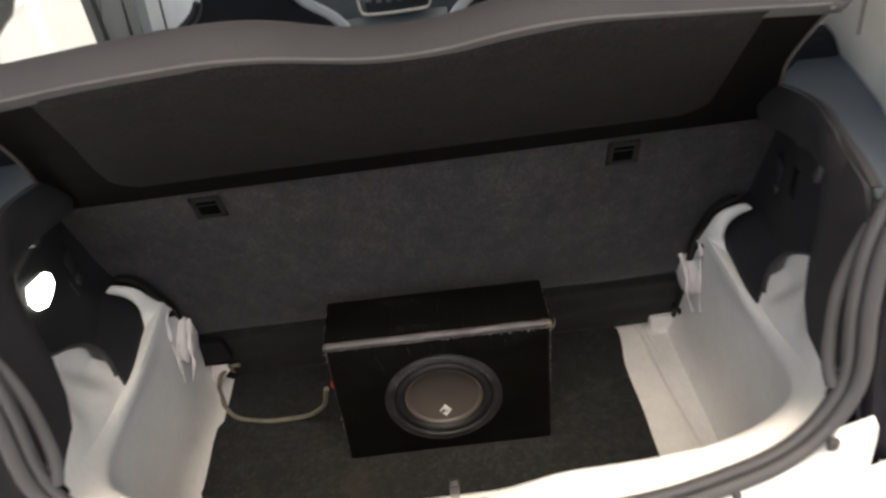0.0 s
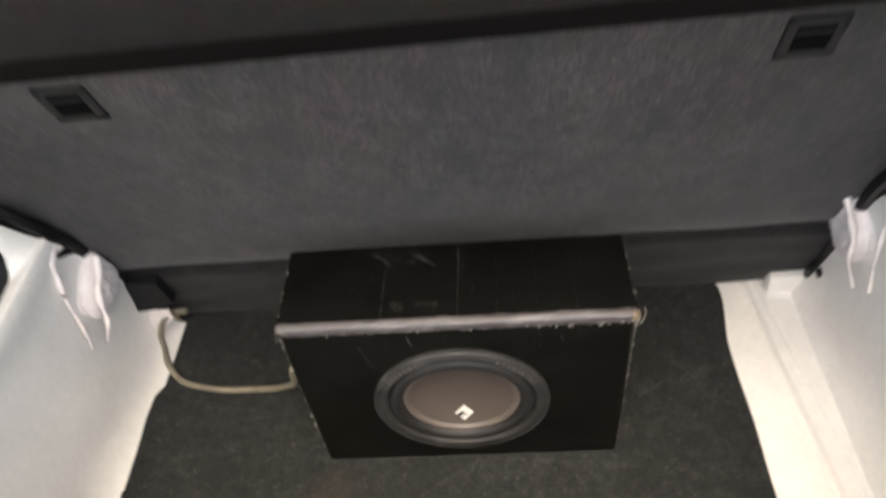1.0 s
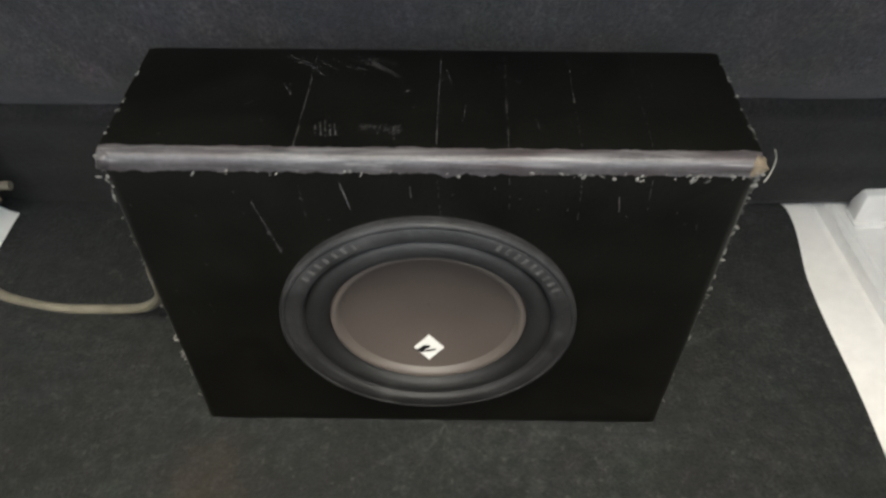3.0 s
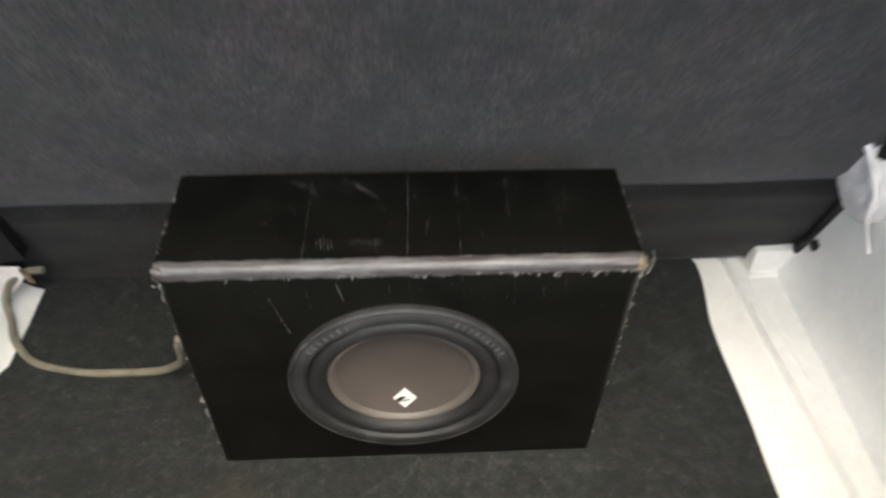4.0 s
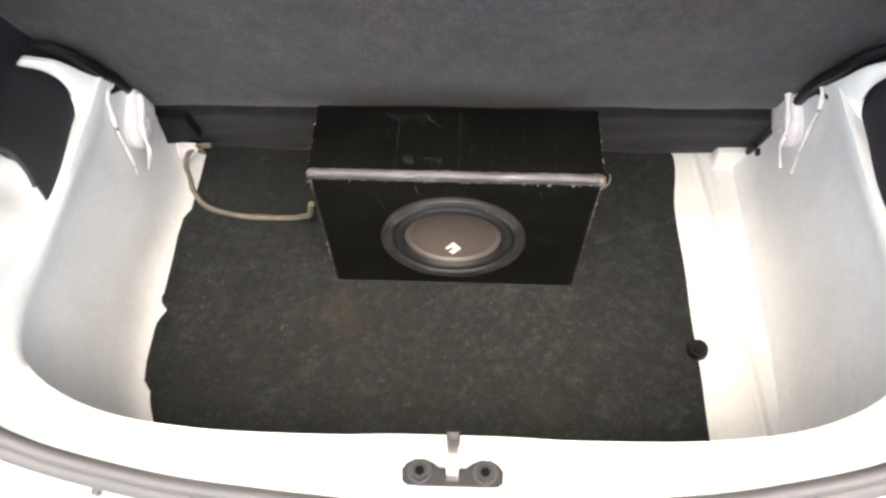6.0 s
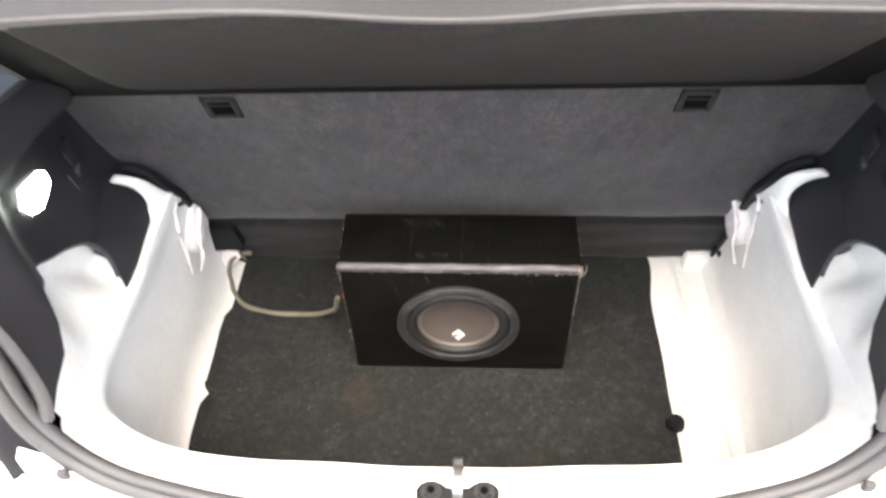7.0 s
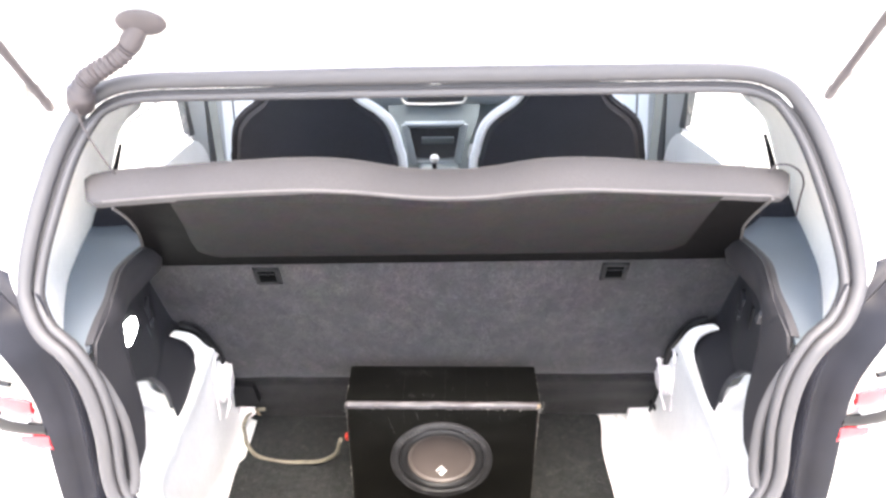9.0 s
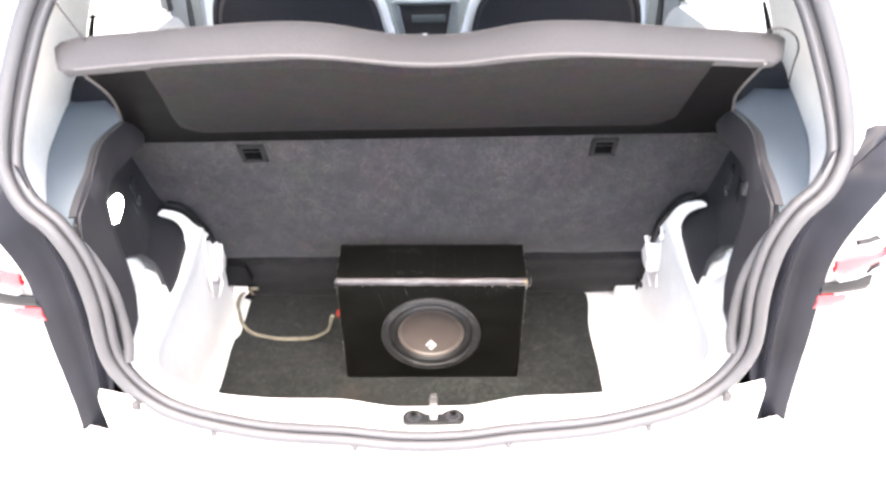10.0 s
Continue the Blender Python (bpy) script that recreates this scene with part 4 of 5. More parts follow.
# ---------------------------------------------------------------- rear seat back
def build_rear_seat():
    seat = empty("rear_seat", C, .285, -.01)
    tagged(seat, "rear seat back covered in dark grey felt, upright", "car seat")
    ang = math.atan2(.347, 1)
    m = pose(0, 0, 0.01) @ Matrix.Rotation(ang, 4, "X")

    def slab(w, z0, z1, t, crown):
        nx, nz = 40, 16
        rows = []
        for k in range(nz + 1):
            v = k / nz
            row = []
            for i in range(nx + 1):
                x = -w + 2 * w * i / nx
                e = min(1, min(v, 1 - v) * (z1 - z0) / .012, (w - abs(x)) / .012)
                y = -.002 * noise.noise(V((x * 6, v * 4, z0))) * crown + .010 * (1 - math.sqrt(max(0, 1 - (1 - e) ** 2)))
                row.append(m @ V((x, y, z0 + (z1 - z0) * v)))
            rows.append(row)
        back = m.to_3x3() @ V((0, t, 0))
        return grid(rows + [[p + back for p in r] for r in rows[::-1]])
    part("seat_panel", slab(.60, .190, .690, .008, 2.0), FELT, seat, "", 60)
    # same felt as above; the shade behind the box is in its colour
    part("lower_flap", slab(.56, -.01, .1895, .008, 2.0), FELT_SHADED, seat, "", 60)
    part("seat_core", rbox(1.06, .07, .68, m @ pose(0, .048, .345), .01), SEAT_CLOTH, seat)
    for sx in (1, -1):
        part("side_bolster", rbox(.13, .05, .10, pose(sx * .595, -.205, .695), .012, 3), SEAT_CLOTH, seat)
    for x, z in ((-.345, .601), (.334, .601)):
        b = bmesh.new()
        for sx, sz, lx, lz in ((-1, 0, .010, .052), (1, 0, .010, .052), (0, 1, .052, .010), (0, -1, .052, .010)):
            b3 = rbox(lx, .006, lz, m @ pose(x + sx * .021, -.001, z + sz * .021), .002)
            me = bpy.data.meshes.new("tmp")
            b3.to_mesh(me)
            b3.free()
            b.from_mesh(me)
            bpy.data.meshes.remove(me)
        latch = part("latch_frame", b, LATCH, seat, "dark plastic seat release surround")
        part("latch_recess", rbox(.034, .004, .034, m @ pose(x, -.0012, z), .001), VOID, latch)
        part("latch_bar", rbox(.032, .003, .0022, m @ pose(x, -.0032, z + .008), .0008), LATCH, latch)


build_rear_seat()


# ---------------------------------------------------------------- parcel shelf
def build_shelf():
    sh = empty("parcel_shelf", C, .058, .612)
    tagged(sh, "grey parcel shelf propped up, hinged along the seat back", "parcel shelf")
    d = V((0, -.7177, .6963))
    nrm = V((0, -.6963, -.7177))     # towards the boot

    def sp(x, l, h=0.0):
        return V((x, 0, 0)) + d * l + nrm * h

    def smoothed(x, xs, ys, w=.02):
        return sum(steps(x + e * w, xs, ys) for e in (-1, -.5, 0, .5, 1)) / 5

    def rear(x):     # wavy lower edge of the lip
        return smoothed(x, [-.50, -.46, -.36, -.30, -.24, -.17, -.11, -.065, -.03, .012, .06, .105, .155, .21, .285, .37, .45, .50],
                        [.394, .404, .424, .434, .440, .445, .435, .418, .406, .400, .403, .419, .430, .429, .416, .402, .388, .378])

    def crest(x):    # wavy upper edge of the lip
        return smoothed(x, [-.515, -.45, -.37, -.29, -.21, -.15, -.105, -.07, -.03, .03, .08, .125, .17, .24, .34, .45, .515],
                        [-.008, .018, .030, .043, .053, .052, .038, .016, .0, -.005, .007, .031, .040, .034, .011, -.011, -.028])

    def half_w(l, s):
        if s < 0:
            return steps(l, [0, .04, .13, .213, .30, .35, .405], [.548, .545, .515, .484, .457, .450, .449])
        return steps(l, [0, .06, .13, .19, .25, .31, .385], [.540, .532, .511, .491, .470, .463, .455])

    def edge_w(l, s):
        return sum(half_w(l + e, s) for e in (-.03, -.015, 0, .015, .03)) / 5
    # plate
    rows = []
    for k in range(17):
        row = []
        for i in range(51):
            f = -1 + 2 * i / 50
            l = (rear(f * .455) - .004) * k / 16
            row.append(sp(f * edge_w(l, f), l, -.008))
        rows.append(row)
    part("shelf_plate", thick(grid(rows), .008), SHELF_DARK, sh, "dark border of the shelf underside", 50)
    # raised centre panel on the underside
    rows = []
    for k in range(25):
        v = k / 24
        row = []
        for i in range(57):
            f = -1 + 2 * i / 56
            l0 = .078
            l = l0 + (rear(f * .37) - .003 - l0) * v
            if f < 0:
                w = steps(l, [.08, .10, .19, .285, .42], [.432, .427, .411, .387, .360])
            else:
                w = steps(l, [.08, .136, .285, .39], [.424, .418, .399, .386])
            w -= .055 * max(0, 1 - (l - l0) / .045) ** 2.2      # rounded lower corners
            e = min(1, min(v * .33, (1 - v) * .33) / .008, (1 - abs(f)) * .41 / .008)
            row.append(sp(f * w, l, .001 + .005 * math.sqrt(e)))
        rows.append(row)
    part("shelf_panel", grid(rows), SHELF_PANEL, sh, "lighter grey centre panel", 50)
    # padded lip, folded forward over the rear edge
    up = V((0, -.164, .986))

    def lip(u, v, h):
        a = sp(u * .480, rear(u * .480))
        b = V((u * .510, -.218, .294)) + d * crest(u * .510)
        return a.lerp(b, v) + up * h
    rows = []
    n = 90
    prof = [(.09, -.012), (.03, -.006), (.0, -.001), (.005, .003), (.10, .0042), (.3, .006), (.5, .0068), (.7, .006), (.9, .0035), (.98, .0), (1.0, -.005), (.96, -.012), (.5, -.010)]
    for i in range(n + 1):
        u = -1 + 2 * i / n
        e = math.sqrt(max(0.0, 1 - (max(0, abs(u) - .965) / .0355) ** 2))
        ripple = .0011 * noise.noise(V((u * 9, 0, 3))) + .0006 * noise.noise(V((u * 31, 0, 8)))
        rows.append([lip(u, .5 + (v - .5) * (.62 + .38 * e), h * (.35 + .65 * e) + ripple * math.sin(math.pi * min(1, max(0, v)))) for v, h in prof])
    bm = grid(rows, close=True)
    bm.verts.ensure_lookup_table()
    m = len(prof)
    bm.faces.new([bm.verts[i] for i in range(m)])
    bm.faces.new([bm.verts[len(bm.verts) - m + i] for i in range(m)])
    part("shelf_lip", bm, SHELF_LIP, sh, "lighter grey padded rear edge", 60)
    us = [-.945 + 1.89 * k / 60 for k in range(61)]
    part("lip_piping", tube([lip(u, -.012, .0035) for u in us], .0017, 6, 2), PIPING, sh, "pale seam along the lower edge", 60)
    part("crest_piping", tube([lip(u, .985, -.001) for u in us], .0013, 6, 2), PIPING, sh, "pale seam along the upper edge", 60)
    # hinge bar, end brackets and edge piping
    part("hinge_bar", rbox(1.06, .014, .008, pose(0, .008, .004, 20), .003), SHELF_DARK, sh)
    for s in (1, -1):
        part("shelf_arm", tube([sp(s * edge_w(l, s), l, .001) for l in (.388, .34, .29, .24, .19, .14, .09, .05)], .0022, 8, 5), PIPING, sh, "pale edge piping")
        part("shelf_pin", rbox(.030, .018, .016, pose(s * .540, -.030, .026, 20), .004), TRIM, sh)
        part("pin_hook", tube([sp(s * .535, .065, .004), sp(s * .527, .050, .016), sp(s * .518, .058, .020), sp(s * .512, .075, .012)], .004, 8, 5), RUBBER, sh, "small grey hook at the hinge end")
    # cords up to the tailgate
    for pts in (((-.430, -.185, .905), (-.437, -.19, .924), (-.447, -.19, .949), (-.457, -.19, .978), (-.462, -.19, 1.012)),
                ((.480, -.172, .898), (.490, -.17, .907), (.508, -.17, .907), (.526, -.17, .896), (.535, -.17, .878), (.535, -.17, .855), (.536, -.17, .826))):
        part("shelf_cord", tube([V(p) - V((C, .058, .612)) for p in pts], .0014, 6, 8), BELLOWS, sh, "thin grey lifting cord")


build_shelf()


# ---------------------------------------------------------------- carpet
def build_carpet():
    rows = []
    nx, ny = 60, 110
    for j in range(ny + 1):
        v = j / ny
        y = -.375 + .675 * v
        row = []
        for i in range(nx + 1):
            u = i / nx
            x0 = -.498 - .012 * smooth((v - .55) / .35) + .014 * max(0, 1 - abs(y + .066) / (.010 if y > -.066 else .030)) ** 1.3
            x1 = .3805 + .001 * math.sin(v * 23) + .012 * smooth((v - .80) / .16) - .016 * max(0, (v - .97) / .03) ** 2
            x = x0 + (x1 - x0) * u
            z = -.0068 - .010 * x + .0012 * noise.noise(V((x * 9, y * 9, 0)))
            z += .009 * smooth((-.30 - x) / .14) + .012 * max(0, (.03 - u) / .03) ** 2
            row.append(V((x, y, z)))
        rows.append(row)
    c = part("boot_carpet", thick(grid(rows), .006), CARPET, smooth=60)
    c.location = (C, 0, 0)
    tagged(c, "worn black felt boot carpet with faint brown stains", "carpet")
    b = bmesh.new()
    bmesh.ops.create_cone(b, cap_ends=True, segments=20, radius1=.017, radius2=.014, depth=.016, matrix=pose(.380, -.112, .006))
    bmesh.ops.bevel(b, geom=[e for e in b.edges if all(v.co.z > .01 for v in e.verts)], offset=.004, segments=2, affect="EDGES")
    h = bmesh.new()
    bmesh.ops.create_uvsphere(h, u_segments=14, v_segments=8, radius=1, matrix=pose(-.500, -.046, .012) @ Matrix.Diagonal((.011, .015, .012, 1)))
    part("edge_fold", h, BLACK, c)
    k = part("floor_plug", b, BLACK)
    k.location = (C, 0, 0)
    tagged(k, "round black rubber plug at the carpet edge", "plug")


build_carpet()


# ---------------------------------------------------------------- subwoofer
BOX_W, BOX_H, BOX_D = .400, .305, .124


def build_subwoofer():
    sub = empty("subwoofer", 0.003, 0.001, -.001, 0, 1.2, 0)
    tagged(sub, "scuffed black subwoofer box with one round speaker, on the carpet", "subwoofer")
    cx, cz = -.002, .149
    hw, hh = BOX_W / 2, BOX_H / 2
    angs = sorted([2 * math.pi * i / 88 for i in range(88)] + [math.atan2(q * hh, p * hw) % (2 * math.pi) for p in (1, -1) for q in (1, -1)])

    def rect(inset, y):
        out = []
        for a in angs:
            ca, sa = math.cos(a), math.sin(a)
            w, h = hw - inset, hh - inset
            k = min(w / max(1e-9, abs(ca)) if abs(ca) * h > abs(sa) * w or abs(sa) < 1e-9 else 9, h / max(1e-9, abs(sa)) if abs(sa) > 1e-9 else 9)
            out.append(V((ca * k, y, hh + sa * k)))
        return out
    rows = [[V((cx + .092 * math.cos(a), y, cz + .092 * math.sin(a))) for a in angs] for y in (.03, 0)]
    rows += [rect(.008, 0), rect(.0045, .0009), rect(.0016, .003), rect(.0004, .0055), rect(0, .009), rect(0, BOX_D - .006), rect(.002, BOX_D - .001), rect(.006, BOX_D)]
    bm = grid(rows, close=True)
    bm.verts.ensure_lookup_table()
    nv = len(angs)
    bm.faces.new([bm.verts[len(bm.verts) - nv + i] for i in range(nv)])
    body = part("cabinet", bm, VINYL, sub, "black wrapped wooden cabinet", 50)
    rnd = random.Random(7)
    # worn front top edge: a ragged strip bent round the corner, highlight painted grey
    def ragged(x, seed, amp):
        v = abs(noise.noise(V((x * 45, seed, 0)))) + .6 * abs(noise.noise(V((x * 140, seed + 3, 0)))) + .5 * abs(noise.noise(V((x * 420, seed + 7, 0))))
        return amp * (v + 1.6 * max(0, noise.noise(V((x * 33, seed + 11, 0))) - .32))
    rows = []
    n = 420
    for i in range(n + 1):
        x = -BOX_W / 2 + .001 + (BOX_W - .002) * i / n
        lo, hi = .0042 + ragged(x, 1, .0038), .0035 + ragged(x, 23, .0030)
        prof = []
        for k in range(7):
            a = k / 6 * math.pi / 2
            prof.append(V((x, .0078 - .0086 * math.cos(a), BOX_H - .0078 + .0086 * math.sin(a))))
        rows.append([V((x, -.0005, BOX_H - .006 - lo))] + prof + [V((x, .005 + hi, BOX_H + .0005))])
    part("worn_highlit_edge", grid(rows), WORN_SHINE, body, "worn edge with its grey highlight painted in", 60)

    def crumb(bm, x, y, z, r):
        """A tiny torn lump."""
        m = pose(x, y, z, rnd.uniform(0, 90), rnd.uniform(0, 90), rnd.uniform(0, 90)) @ Matrix.Diagonal((r, r * rnd.uniform(.3, .8), r * rnd.uniform(.8, 2.2), 1))
        bmesh.ops.create_icosphere(bm, subdivisions=1, radius=1, matrix=m)
    # frayed side edges and torn corners
    for s in (1, -1):
        bm = bmesh.new()
        for k in range(46):
            z = BOX_H - .010 - (BOX_H - .03) * rnd.random() ** 1.6
            crumb(bm, s * (BOX_W / 2 - .0012), .0012 + .002 * rnd.random(), z, .0006 + .0013 * rnd.random() ** 3)
        for k in range(40):
            crumb(bm, s * (BOX_W / 2 - .0008), .012 + (BOX_D - .02) * rnd.random(), BOX_H - .0010, .0006 + .0013 * rnd.random() ** 3)
        for k in range(16):
            crumb(bm, s * (BOX_W / 2 - .002 + rnd.gauss(0, .002)), .002 + rnd.gauss(0, .002), BOX_H - .010 + rnd.gauss(0, .006), .0008 + .0016 * rnd.random() ** 2)
        tagged(part("frayed_edge", bm, CHIP, body, "pale frayed fibres along the edge", 60), kind="stuff")
        b = rbox(.010, .012, .013, pose(s * (BOX_W / 2 - .004), .004, BOX_H - .006, 20, 30, 10), .004)
        for v in b.verts:
            v.co += V((noise.noise(v.co * 300), noise.noise(v.co * 300 + V((3, 0, 0))), noise.noise(v.co * 300 + V((0, 3, 0))))) * .002
        part("torn_corner", b, TORN if s > 0 else WORN_SHINE, body, "torn corner")
    bm = bmesh.new()
    for k in range(42):
        x = -BOX_W / 2 + BOX_W * (1 - rnd.random() ** 1.5)
        crumb(bm, x, -.0008, BOX_H - .0098 - .004 * rnd.random() ** 3, .0005 + .0010 * rnd.random() ** 3)
    for x in (.163, .128, .095, .158):
        for k in range(5):
            crumb(bm, x + rnd.gauss(0, .003), -.0008, BOX_H - .0105 - .005 * rnd.random() ** 1.5, .0006 + .0010 * rnd.random())
    tagged(part("edge_chip", bm, CHIP, body, "pale chips below the worn edge", 60), kind="stuff")
    strand = tube([(BOX_W / 2 + .002, -.002, BOX_H - .014), (BOX_W / 2 + .006, .002, BOX_H - .010), (BOX_W / 2 + .008, .006, BOX_H - .003), (BOX_W / 2 + .006, .008, BOX_H + .003)], .0006, 6, 5)
    part("loose_strand", strand, CHIP, body, "loose strand of torn wrap")
    # fine scratches on top and front
    marks = []

    def line(kind, x0, y0, x1, y1, w, gap):
        n = max(3, int(math.hypot(x1 - x0, y1 - y0) / .0022))
        for i in range(n):
            if rnd.random() < gap:
                continue
            u = i / n
            marks.append((kind, x0 + (x1 - x0) * u + rnd.gauss(0, .00012), y0 + (y1 - y0) * u, w * rnd.uniform(.4, 1.3), .0024, math.degrees(math.atan2(-(x1 - x0), y1 - y0)) if abs(y1 - y0) > 1e-5 else 90))
    for x, g in ((-.082, .35), (.004, .15), (.048, .45), (.092, .5), (.135, .55)):
        line("t", x, .012, x + .002, BOX_D - .006, .00045, g)
        line("f", x + .001, BOX_H - .016, x + .003, BOX_H - .05, .0004, .6)
    for k in range(13):
        x, y = -.105 + .007 * k * rnd.uniform(.6, 1.2), .112 - rnd.random() * .01
        line("t", x, y, x + .010 + .018 * rnd.random(), y - .010 - .022 * rnd.random(), .0005, .3)
    for k in range(5):
        x = -.070 + .003 * k
        line("t", x, .020 + .003 * rnd.random(), x - .002, .034 + .004 * rnd.random(), .0008, .1)
    for k in range(26):
        x = -.045 + .028 * rnd.random()
        line("t", x, .022 + .008 * rnd.random(), x + .004 * rnd.random(), .026 + .008 * rnd.random(), .0004, .4)
    for x0, z0, x1, z1, w in ((-.112, .268, -.100, .222, .0006), (-.055, .284, -.050, .262, .0010), (.118, .275, .120, .262, .0007), (-.012, .282, -.011, .270, .0006), (.172, .252, .173, .245, .0010)):
        line("f", x0, z0, x1, z1, w, .15)
    for k in range(9):
        x, y = rnd.uniform(-.19, .18), rnd.uniform(.02, .10)
        line("t", x, y, x + rnd.gauss(0, .012), y + rnd.uniform(.006, .02), .0005, .35)
    for k in range(12):
        marks.append(("t", rnd.uniform(-.18, .18), rnd.uniform(.012, .11), .0007, .0008 + .0012 * rnd.random(), rnd.uniform(0, 90)))
    for k in range(34):
        marks.append(("f", rnd.uniform(-.19, .19), rnd.uniform(.15, .285), .0007, .0008 + .0012 * rnd.random(), rnd.uniform(0, 90)))
    bm = bmesh.new()
    for kind, x, y, w, l, a in marks:
        ca, sa = math.cos(radians(a)), math.sin(radians(a))
        quad = [(-w / 2, -l / 2), (w / 2, -l / 2 * .7), (w / 3, l / 2), (-w / 2, l / 2 * .8)]
        pts = []
        for u, v in quad:
            p, q = u * ca - v * sa, u * sa + v * ca
            pts.append(V((x + p, y + q, BOX_H + .0003)) if kind == "t" else V((x + p, -.0003, y + q)))
        bm.faces.new([bm.verts.new(p) for p in pts])
    tagged(part("scratch", bm, SCUFF, body, "fine pale scratches", 0), kind="stuff")
    # the speaker
    spk = part("speaker", lathe([(.109, 0), (.1096, .004), (.1090, .0070), (.1076, .0084), (.1056, .0086), (.1050, .0078), (.1044, .0086), (.0955, .0088), (.0936, .0082), (.0926, .0060), (.0915, .0030), (.090, .001)], 72), BASKET, sub, "round speaker with black rubber rim", 60)
    spk.location = (cx, 0, cz)
    part("surround", lathe([(.0912, .001), (.0900, .0045), (.087, .0072), (.082, .0084), (.0775, .0074), (.0745, .004), (.0730, -.002)], 72), SURROUND, spk, "glossy black rubber surround", 60)
    part("cone_rim", lathe([(.0735, -.001), (.0722, .0018), (.0700, .0022), (.0675, .0002), (.0655, -.0035)], 72), CONE_EDGE, spk, "", 60)
    part("cone", lathe([(.0660, -.0036), (.0645, -.0040), (.060, -.0062), (.045, -.011), (.03, -.014), (.015, -.0155), (.0005, -.016)], 64), CONE, spk, "smooth taupe cone", 60)
    # diamond badge and the dark mark on it
    by = .0098
    q = .0118
    part("badge", prism([(0, by - .28 * q, -.046 - q), (q, by, -.046), (0, by + .28 * q, -.046 + q), (-q, by, -.046)], (0, -.0015, .0004)), SILVER, spk, "silver diamond badge", 0)
    part("badge_mark", prism([(-.0095, by - .0024, -.047), (-.004, by - .0018, -.042), (.001, by - .0018, -.042), (.0, by - .0020, -.0445), (-.003, by - .0022, -.046), (-.004, by - .0028, -.0495), (-.0065, by - .0028, -.0495)], (0, -.0005, 0)), BLACK, spk, "", 0)
    part("badge_bar", prism([(-.003, by - .0026, -.0475), (.0055, by - .0024, -.0455), (.0055, by - .0026, -.0468), (-.003, by - .0028, -.0490)], (0, -.0005, 0)), BLACK, spk, "", 0)
    # raised marks on the rim where lettering cannot be read
    for a0, a1, n in ((28, 62, 9), (118, 146, 7)):
        for k in range(n):
            a = radians(a0 + (a1 - a0) * k / (n - 1))
            r = .1005
            m = pose(r * math.cos(a), -.0089, r * math.sin(a), 0, -math.degrees(a), 0)
            part("rim_mark", rbox(.0052, .0010, .0024, m, 0), SCUFF, spk, "", 0)
    # terminal plug on the side
    part("terminal", rbox(.018, .016, .014, pose(-BOX_W / 2 - .007, .058, .156), .004), RED, sub, "red terminal plug")


build_subwoofer()


def build_cable():
    pts = [(-.447, .221, .091), (-.470, .221, .088), (-.493, .216, .072), (-.504, .208, .046), (-.499, .192, .032), (-.487, .166, .024), (-.459, .140, .016), (-.404, .126, .011), (-.35, .122, .012), (-.305, .115, .022), (-.275, .10, .05), (-.252, .078, .09), (-.240, .062, .135), (-.235, .058, .152)]
    c = part("speaker_cable", tube([(x + C, y, z) for x, y, z in pts], .0048, 8, 8), CABLE)
    tagged(c, "cream speaker cable running over the carpet to the subwoofer", "cable")


build_cable()


def build_brackets():
    # white folded bracket with a torn tip, and the black connector above it
    b = empty("cable_bracket", C - .475, .225, .0)
    tagged(b, "white torn metal bracket holding the cable", "bracket")
    part("post", prism([(-.031, -.008, .103), (-.024, -.008, .102), (-.040, -.006, .022), (-.049, -.006, .020)], (0, .005, .001)), SEALANT, b)
    part("tab", prism([(-.027, -.007, .099), (.004, -.010, .100), (.012, -.013, .094), (-.004, -.010, .074), (-.022, -.007, .054), (-.038, -.005, .030)], (0, .003, .001)), SEALANT, b)
    part("torn_tip", prism([(.004, -.011, .100), (.012, -.014, .098), (.018, -.017, .080), (.012, -.016, .082), (.006, -.012, .090)], (0, .004, 0)), TORN, b)
    k = part("connector_block", prism([(-.024, 0, .033), (.022, 0, .027), (.033, -.002, -.020), (-.008, -.003, -.030), (-.031, -.003, -.032), (-.035, 0, -.006)], (0, .016, .004)), BLACK)
    k.location = (C - .486, .212, .142)
    tagged(k, "black plastic connector block beside the seat", "connector")
    for s, n in ((-1, 4), (1, 2)):
        for i in range(n):
            h = .016 + .006 * (i % 3)
            j = part("wire_clip", rbox(.008, .012, h, pose(0, 0, 0, 21, 6 * (i % 3) - 6, 0), .003), BLACK)
            j.location = (C + s * (.514 - .010 * i) - (0 if s > 0 else .0), .232 + .006 * (i % 2), .072 + .006 * (i % 2))
            tagged(j, "small black wire clip", "clip", group="wire clips")
    r = empty("floor_bracket", C + .482, .268, -.008)
    tagged(r, "small white box-shaped floor bracket", "bracket")
    part("block", rbox(.054, .024, .044, pose(.007, .005, .020), .0035), PRIMER, r)
    part("foot", rbox(.058, .03, .004, pose(.007, 0, .001), .0015), PRIMER, r)
    part("fold", rbox(.004, .004, .042, pose(.030, -.0075, .020), .0012), PRIMER, r)


build_brackets()


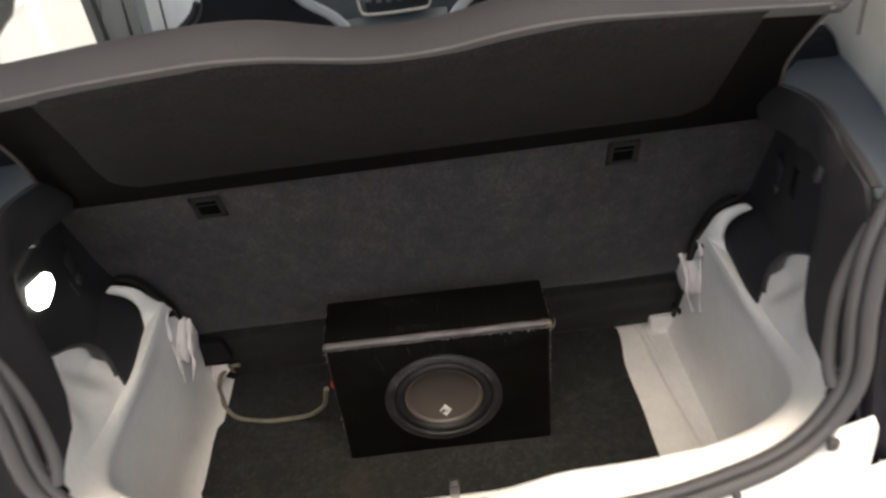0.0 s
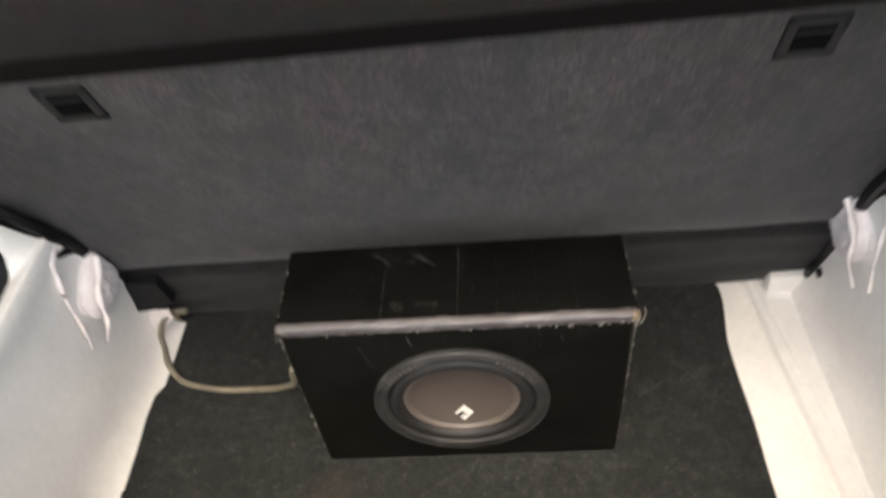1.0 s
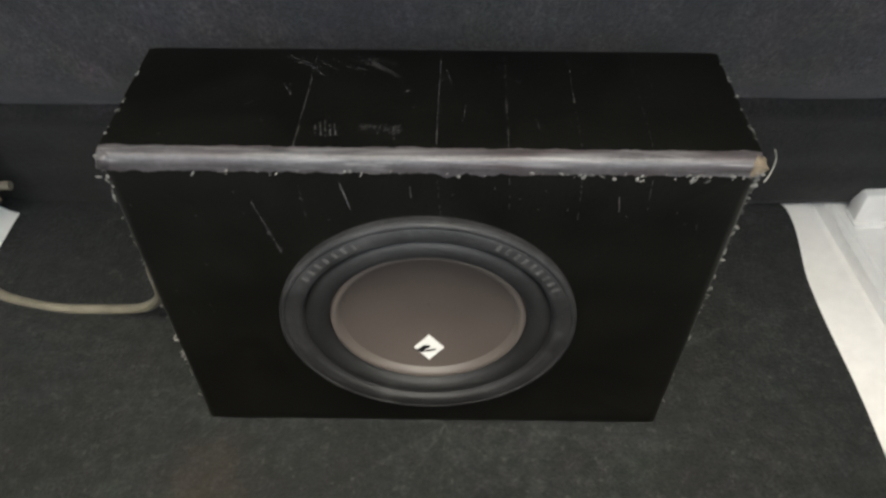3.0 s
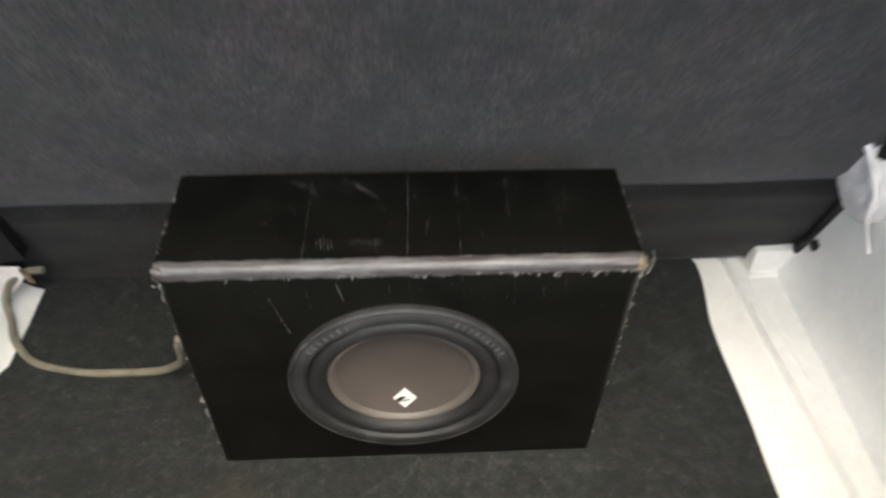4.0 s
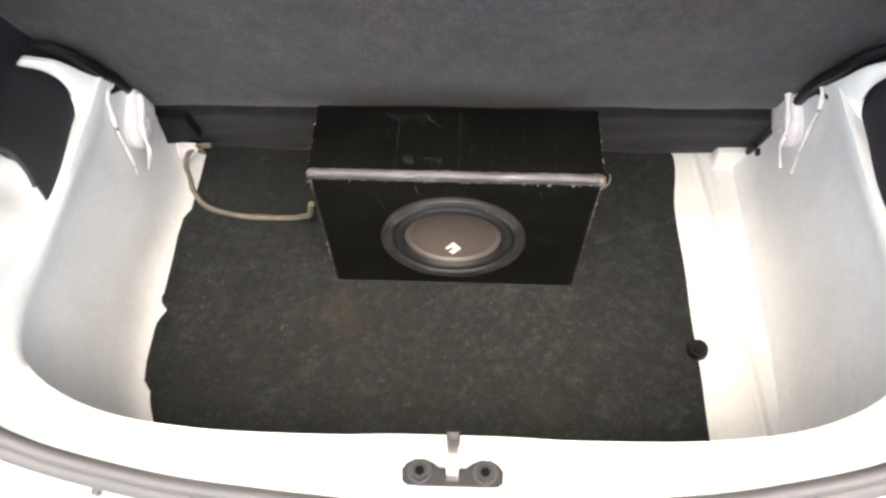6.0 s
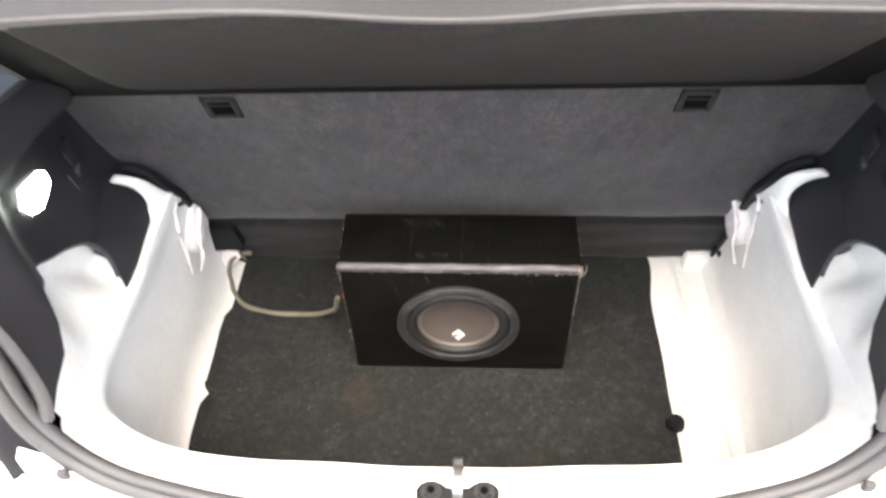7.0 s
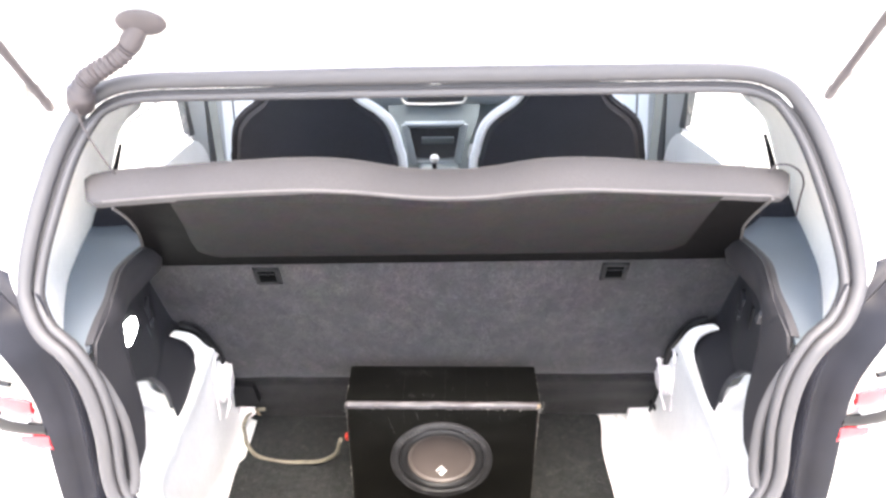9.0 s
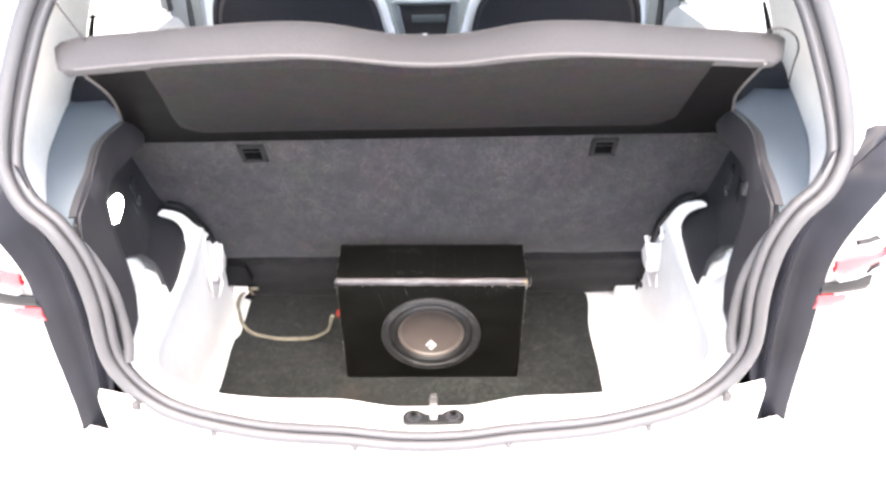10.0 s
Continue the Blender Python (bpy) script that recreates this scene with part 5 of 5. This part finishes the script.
# ---------------------------------------------------------------- front seats
def build_front_seat(x0, rise):
    st = empty("front_seat", C + x0, .92, -.13 + rise)
    tagged(st, "black front seat with white sides and built-in headrest", "car seat", group="front seats")
    half = [(.21, .10), (.245, .25), (.254, .40), (.251, .545), (.244, .582), (.233, .635), (.217, .675), (.188, .707), (.156, .730), (.132, .750), (.115, .774), (.106, .80), (.095, .90), (.08, 1.0), (.0, 1.02)]
    pts = spline([(x, 0, z) for x, z in half], 4)
    loop = [V((p.x, 0, p.z)) for p in pts] + [V((-p.x, 0, p.z)) for p in pts[-2::-1]]
    bm = bmesh.new()
    rows = []
    for f, y in ((.80, .012), (.93, .004), (1.0, .03), (1.0, .08), (.9, .10)):
        rows.append([V((p.x * f, y - .10 * (p.z - .5), .5 + (p.z - .5) * (f * .5 + .5))) for p in loop])
    grid(rows, bm)
    bm.verts.ensure_lookup_table()
    n = len(loop)
    bm.faces.new([bm.verts[i] for i in range(n)])
    part("backrest", bm, SEAT_CLOTH, st, "black cloth backrest", 60)
    for s in (1, -1):
        edge = [V((s * (p.x + .006), .035 - .10 * (p.z - .5), p.z)) for p in pts[:42]]
        inner = s * x0 < 0
        part("side_bolster", sweep(edge, ring(.016 if inner else .012, 8), (0, 1, 0)), SEAT_SHELL if inner else SEAT_CLOTH, st, "white side piping" if inner else "")
    part("cushion", rbox(.46, .48, .14, pose(0, .26, .14), .03, 3), SEAT_CLOTH, st)
    part("rail", rbox(.40, .40, .07, pose(0, .26, .035), .01), BLACK, st)
    return st


for x0, rise in ((-.390, .018), (.347, 0)):
    build_front_seat(x0, rise)


# ---------------------------------------------------------------- parked car in the next bay
def build_parked_car():
    pc = empty("parked_car", -2.85, 5.2, -.36)
    tagged(pc, "white car parked on the concrete in the next bay", "car")
    # height of the body's top along its length, from the nose back
    prof = [(-2.0, .62), (-1.93, .74), (-1.6, .84), (-1.0, .93), (-.55, 1.28), (.1, 1.46), (1.1, 1.45), (1.75, 1.12), (1.95, .72)]
    line = spline([(0, y, z) for y, z in prof], 5)
    rows = []
    for p in line:
        low, w = .02, .86 - .07 * smooth((abs(p.y) - 1.5) / .5)
        top = w - .20 * smooth((p.z - .9) / .5)
        rows.append([V((x, p.y, z)) for x, z in ((-w * .96, low), (-w, low + .2), (-w, min(p.z, .82)), (-top, p.z - .05), (-top * .8, p.z), (0, p.z + .02), (top * .8, p.z), (top, p.z - .05), (w, min(p.z, .82)), (w, low + .2), (w * .96, low))])
    part("body", thick(grid(rows), .01), PAINT, pc, "white painted body", 50)
    part("bumper", rbox(1.66, .16, .60, pose(0, -1.98, .31), .06, 4), PAINT, pc)
    part("grille", rbox(.9, .04, .10, pose(0, -2.065, .40), .02, 2), BLACK, pc)
    for sx in (1, -1):
        lamp = part("headlamp", rbox(.34, .12, .15, pose(sx * .64, -1.985, .645, 0, 0, sx * 18), .05, 4), TAIL_CLEAR, pc, "clear headlamp")
        part("indicator", rbox(.09, .05, .08, pose(sx * .76, -2.00, .60, 0, 0, sx * 24), .02, 3), TAIL_ORANGE, lamp, "orange indicator")
    rows = [[V((x * f, y, z)) for x in (-1, -.5, 0, .5, 1)] for f, y, z in ((.74, -.965, .965), (.70, -.75, 1.13), (.62, -.50, 1.325))]
    part("windscreen", thick(grid(rows), .006), DASH_DARK, pc, "", 40)
    for sx in (1, -1):
        for y in (-1.25, 1.25):
            b = bmesh.new()
            bmesh.ops.create_cone(b, cap_ends=True, segments=28, radius1=.30, radius2=.30, depth=.20, matrix=pose(sx * .72, y, .30, 0, 90, 0))
            bmesh.ops.bevel(b, geom=[e for e in b.edges if len(e.link_faces) == 2 and e.calc_face_angle(0) > 1], offset=.03, segments=2, affect="EDGES")
            w = part("wheel", b, BLACK, pc, "black tyre")
            b = bmesh.new()
            bmesh.ops.create_cone(b, cap_ends=True, segments=20, radius1=.19, radius2=.17, depth=.03, matrix=pose(sx * .825, y, .30, 0, sx * 90, 0))
            part("rim", b, STEEL, w)


build_parked_car()
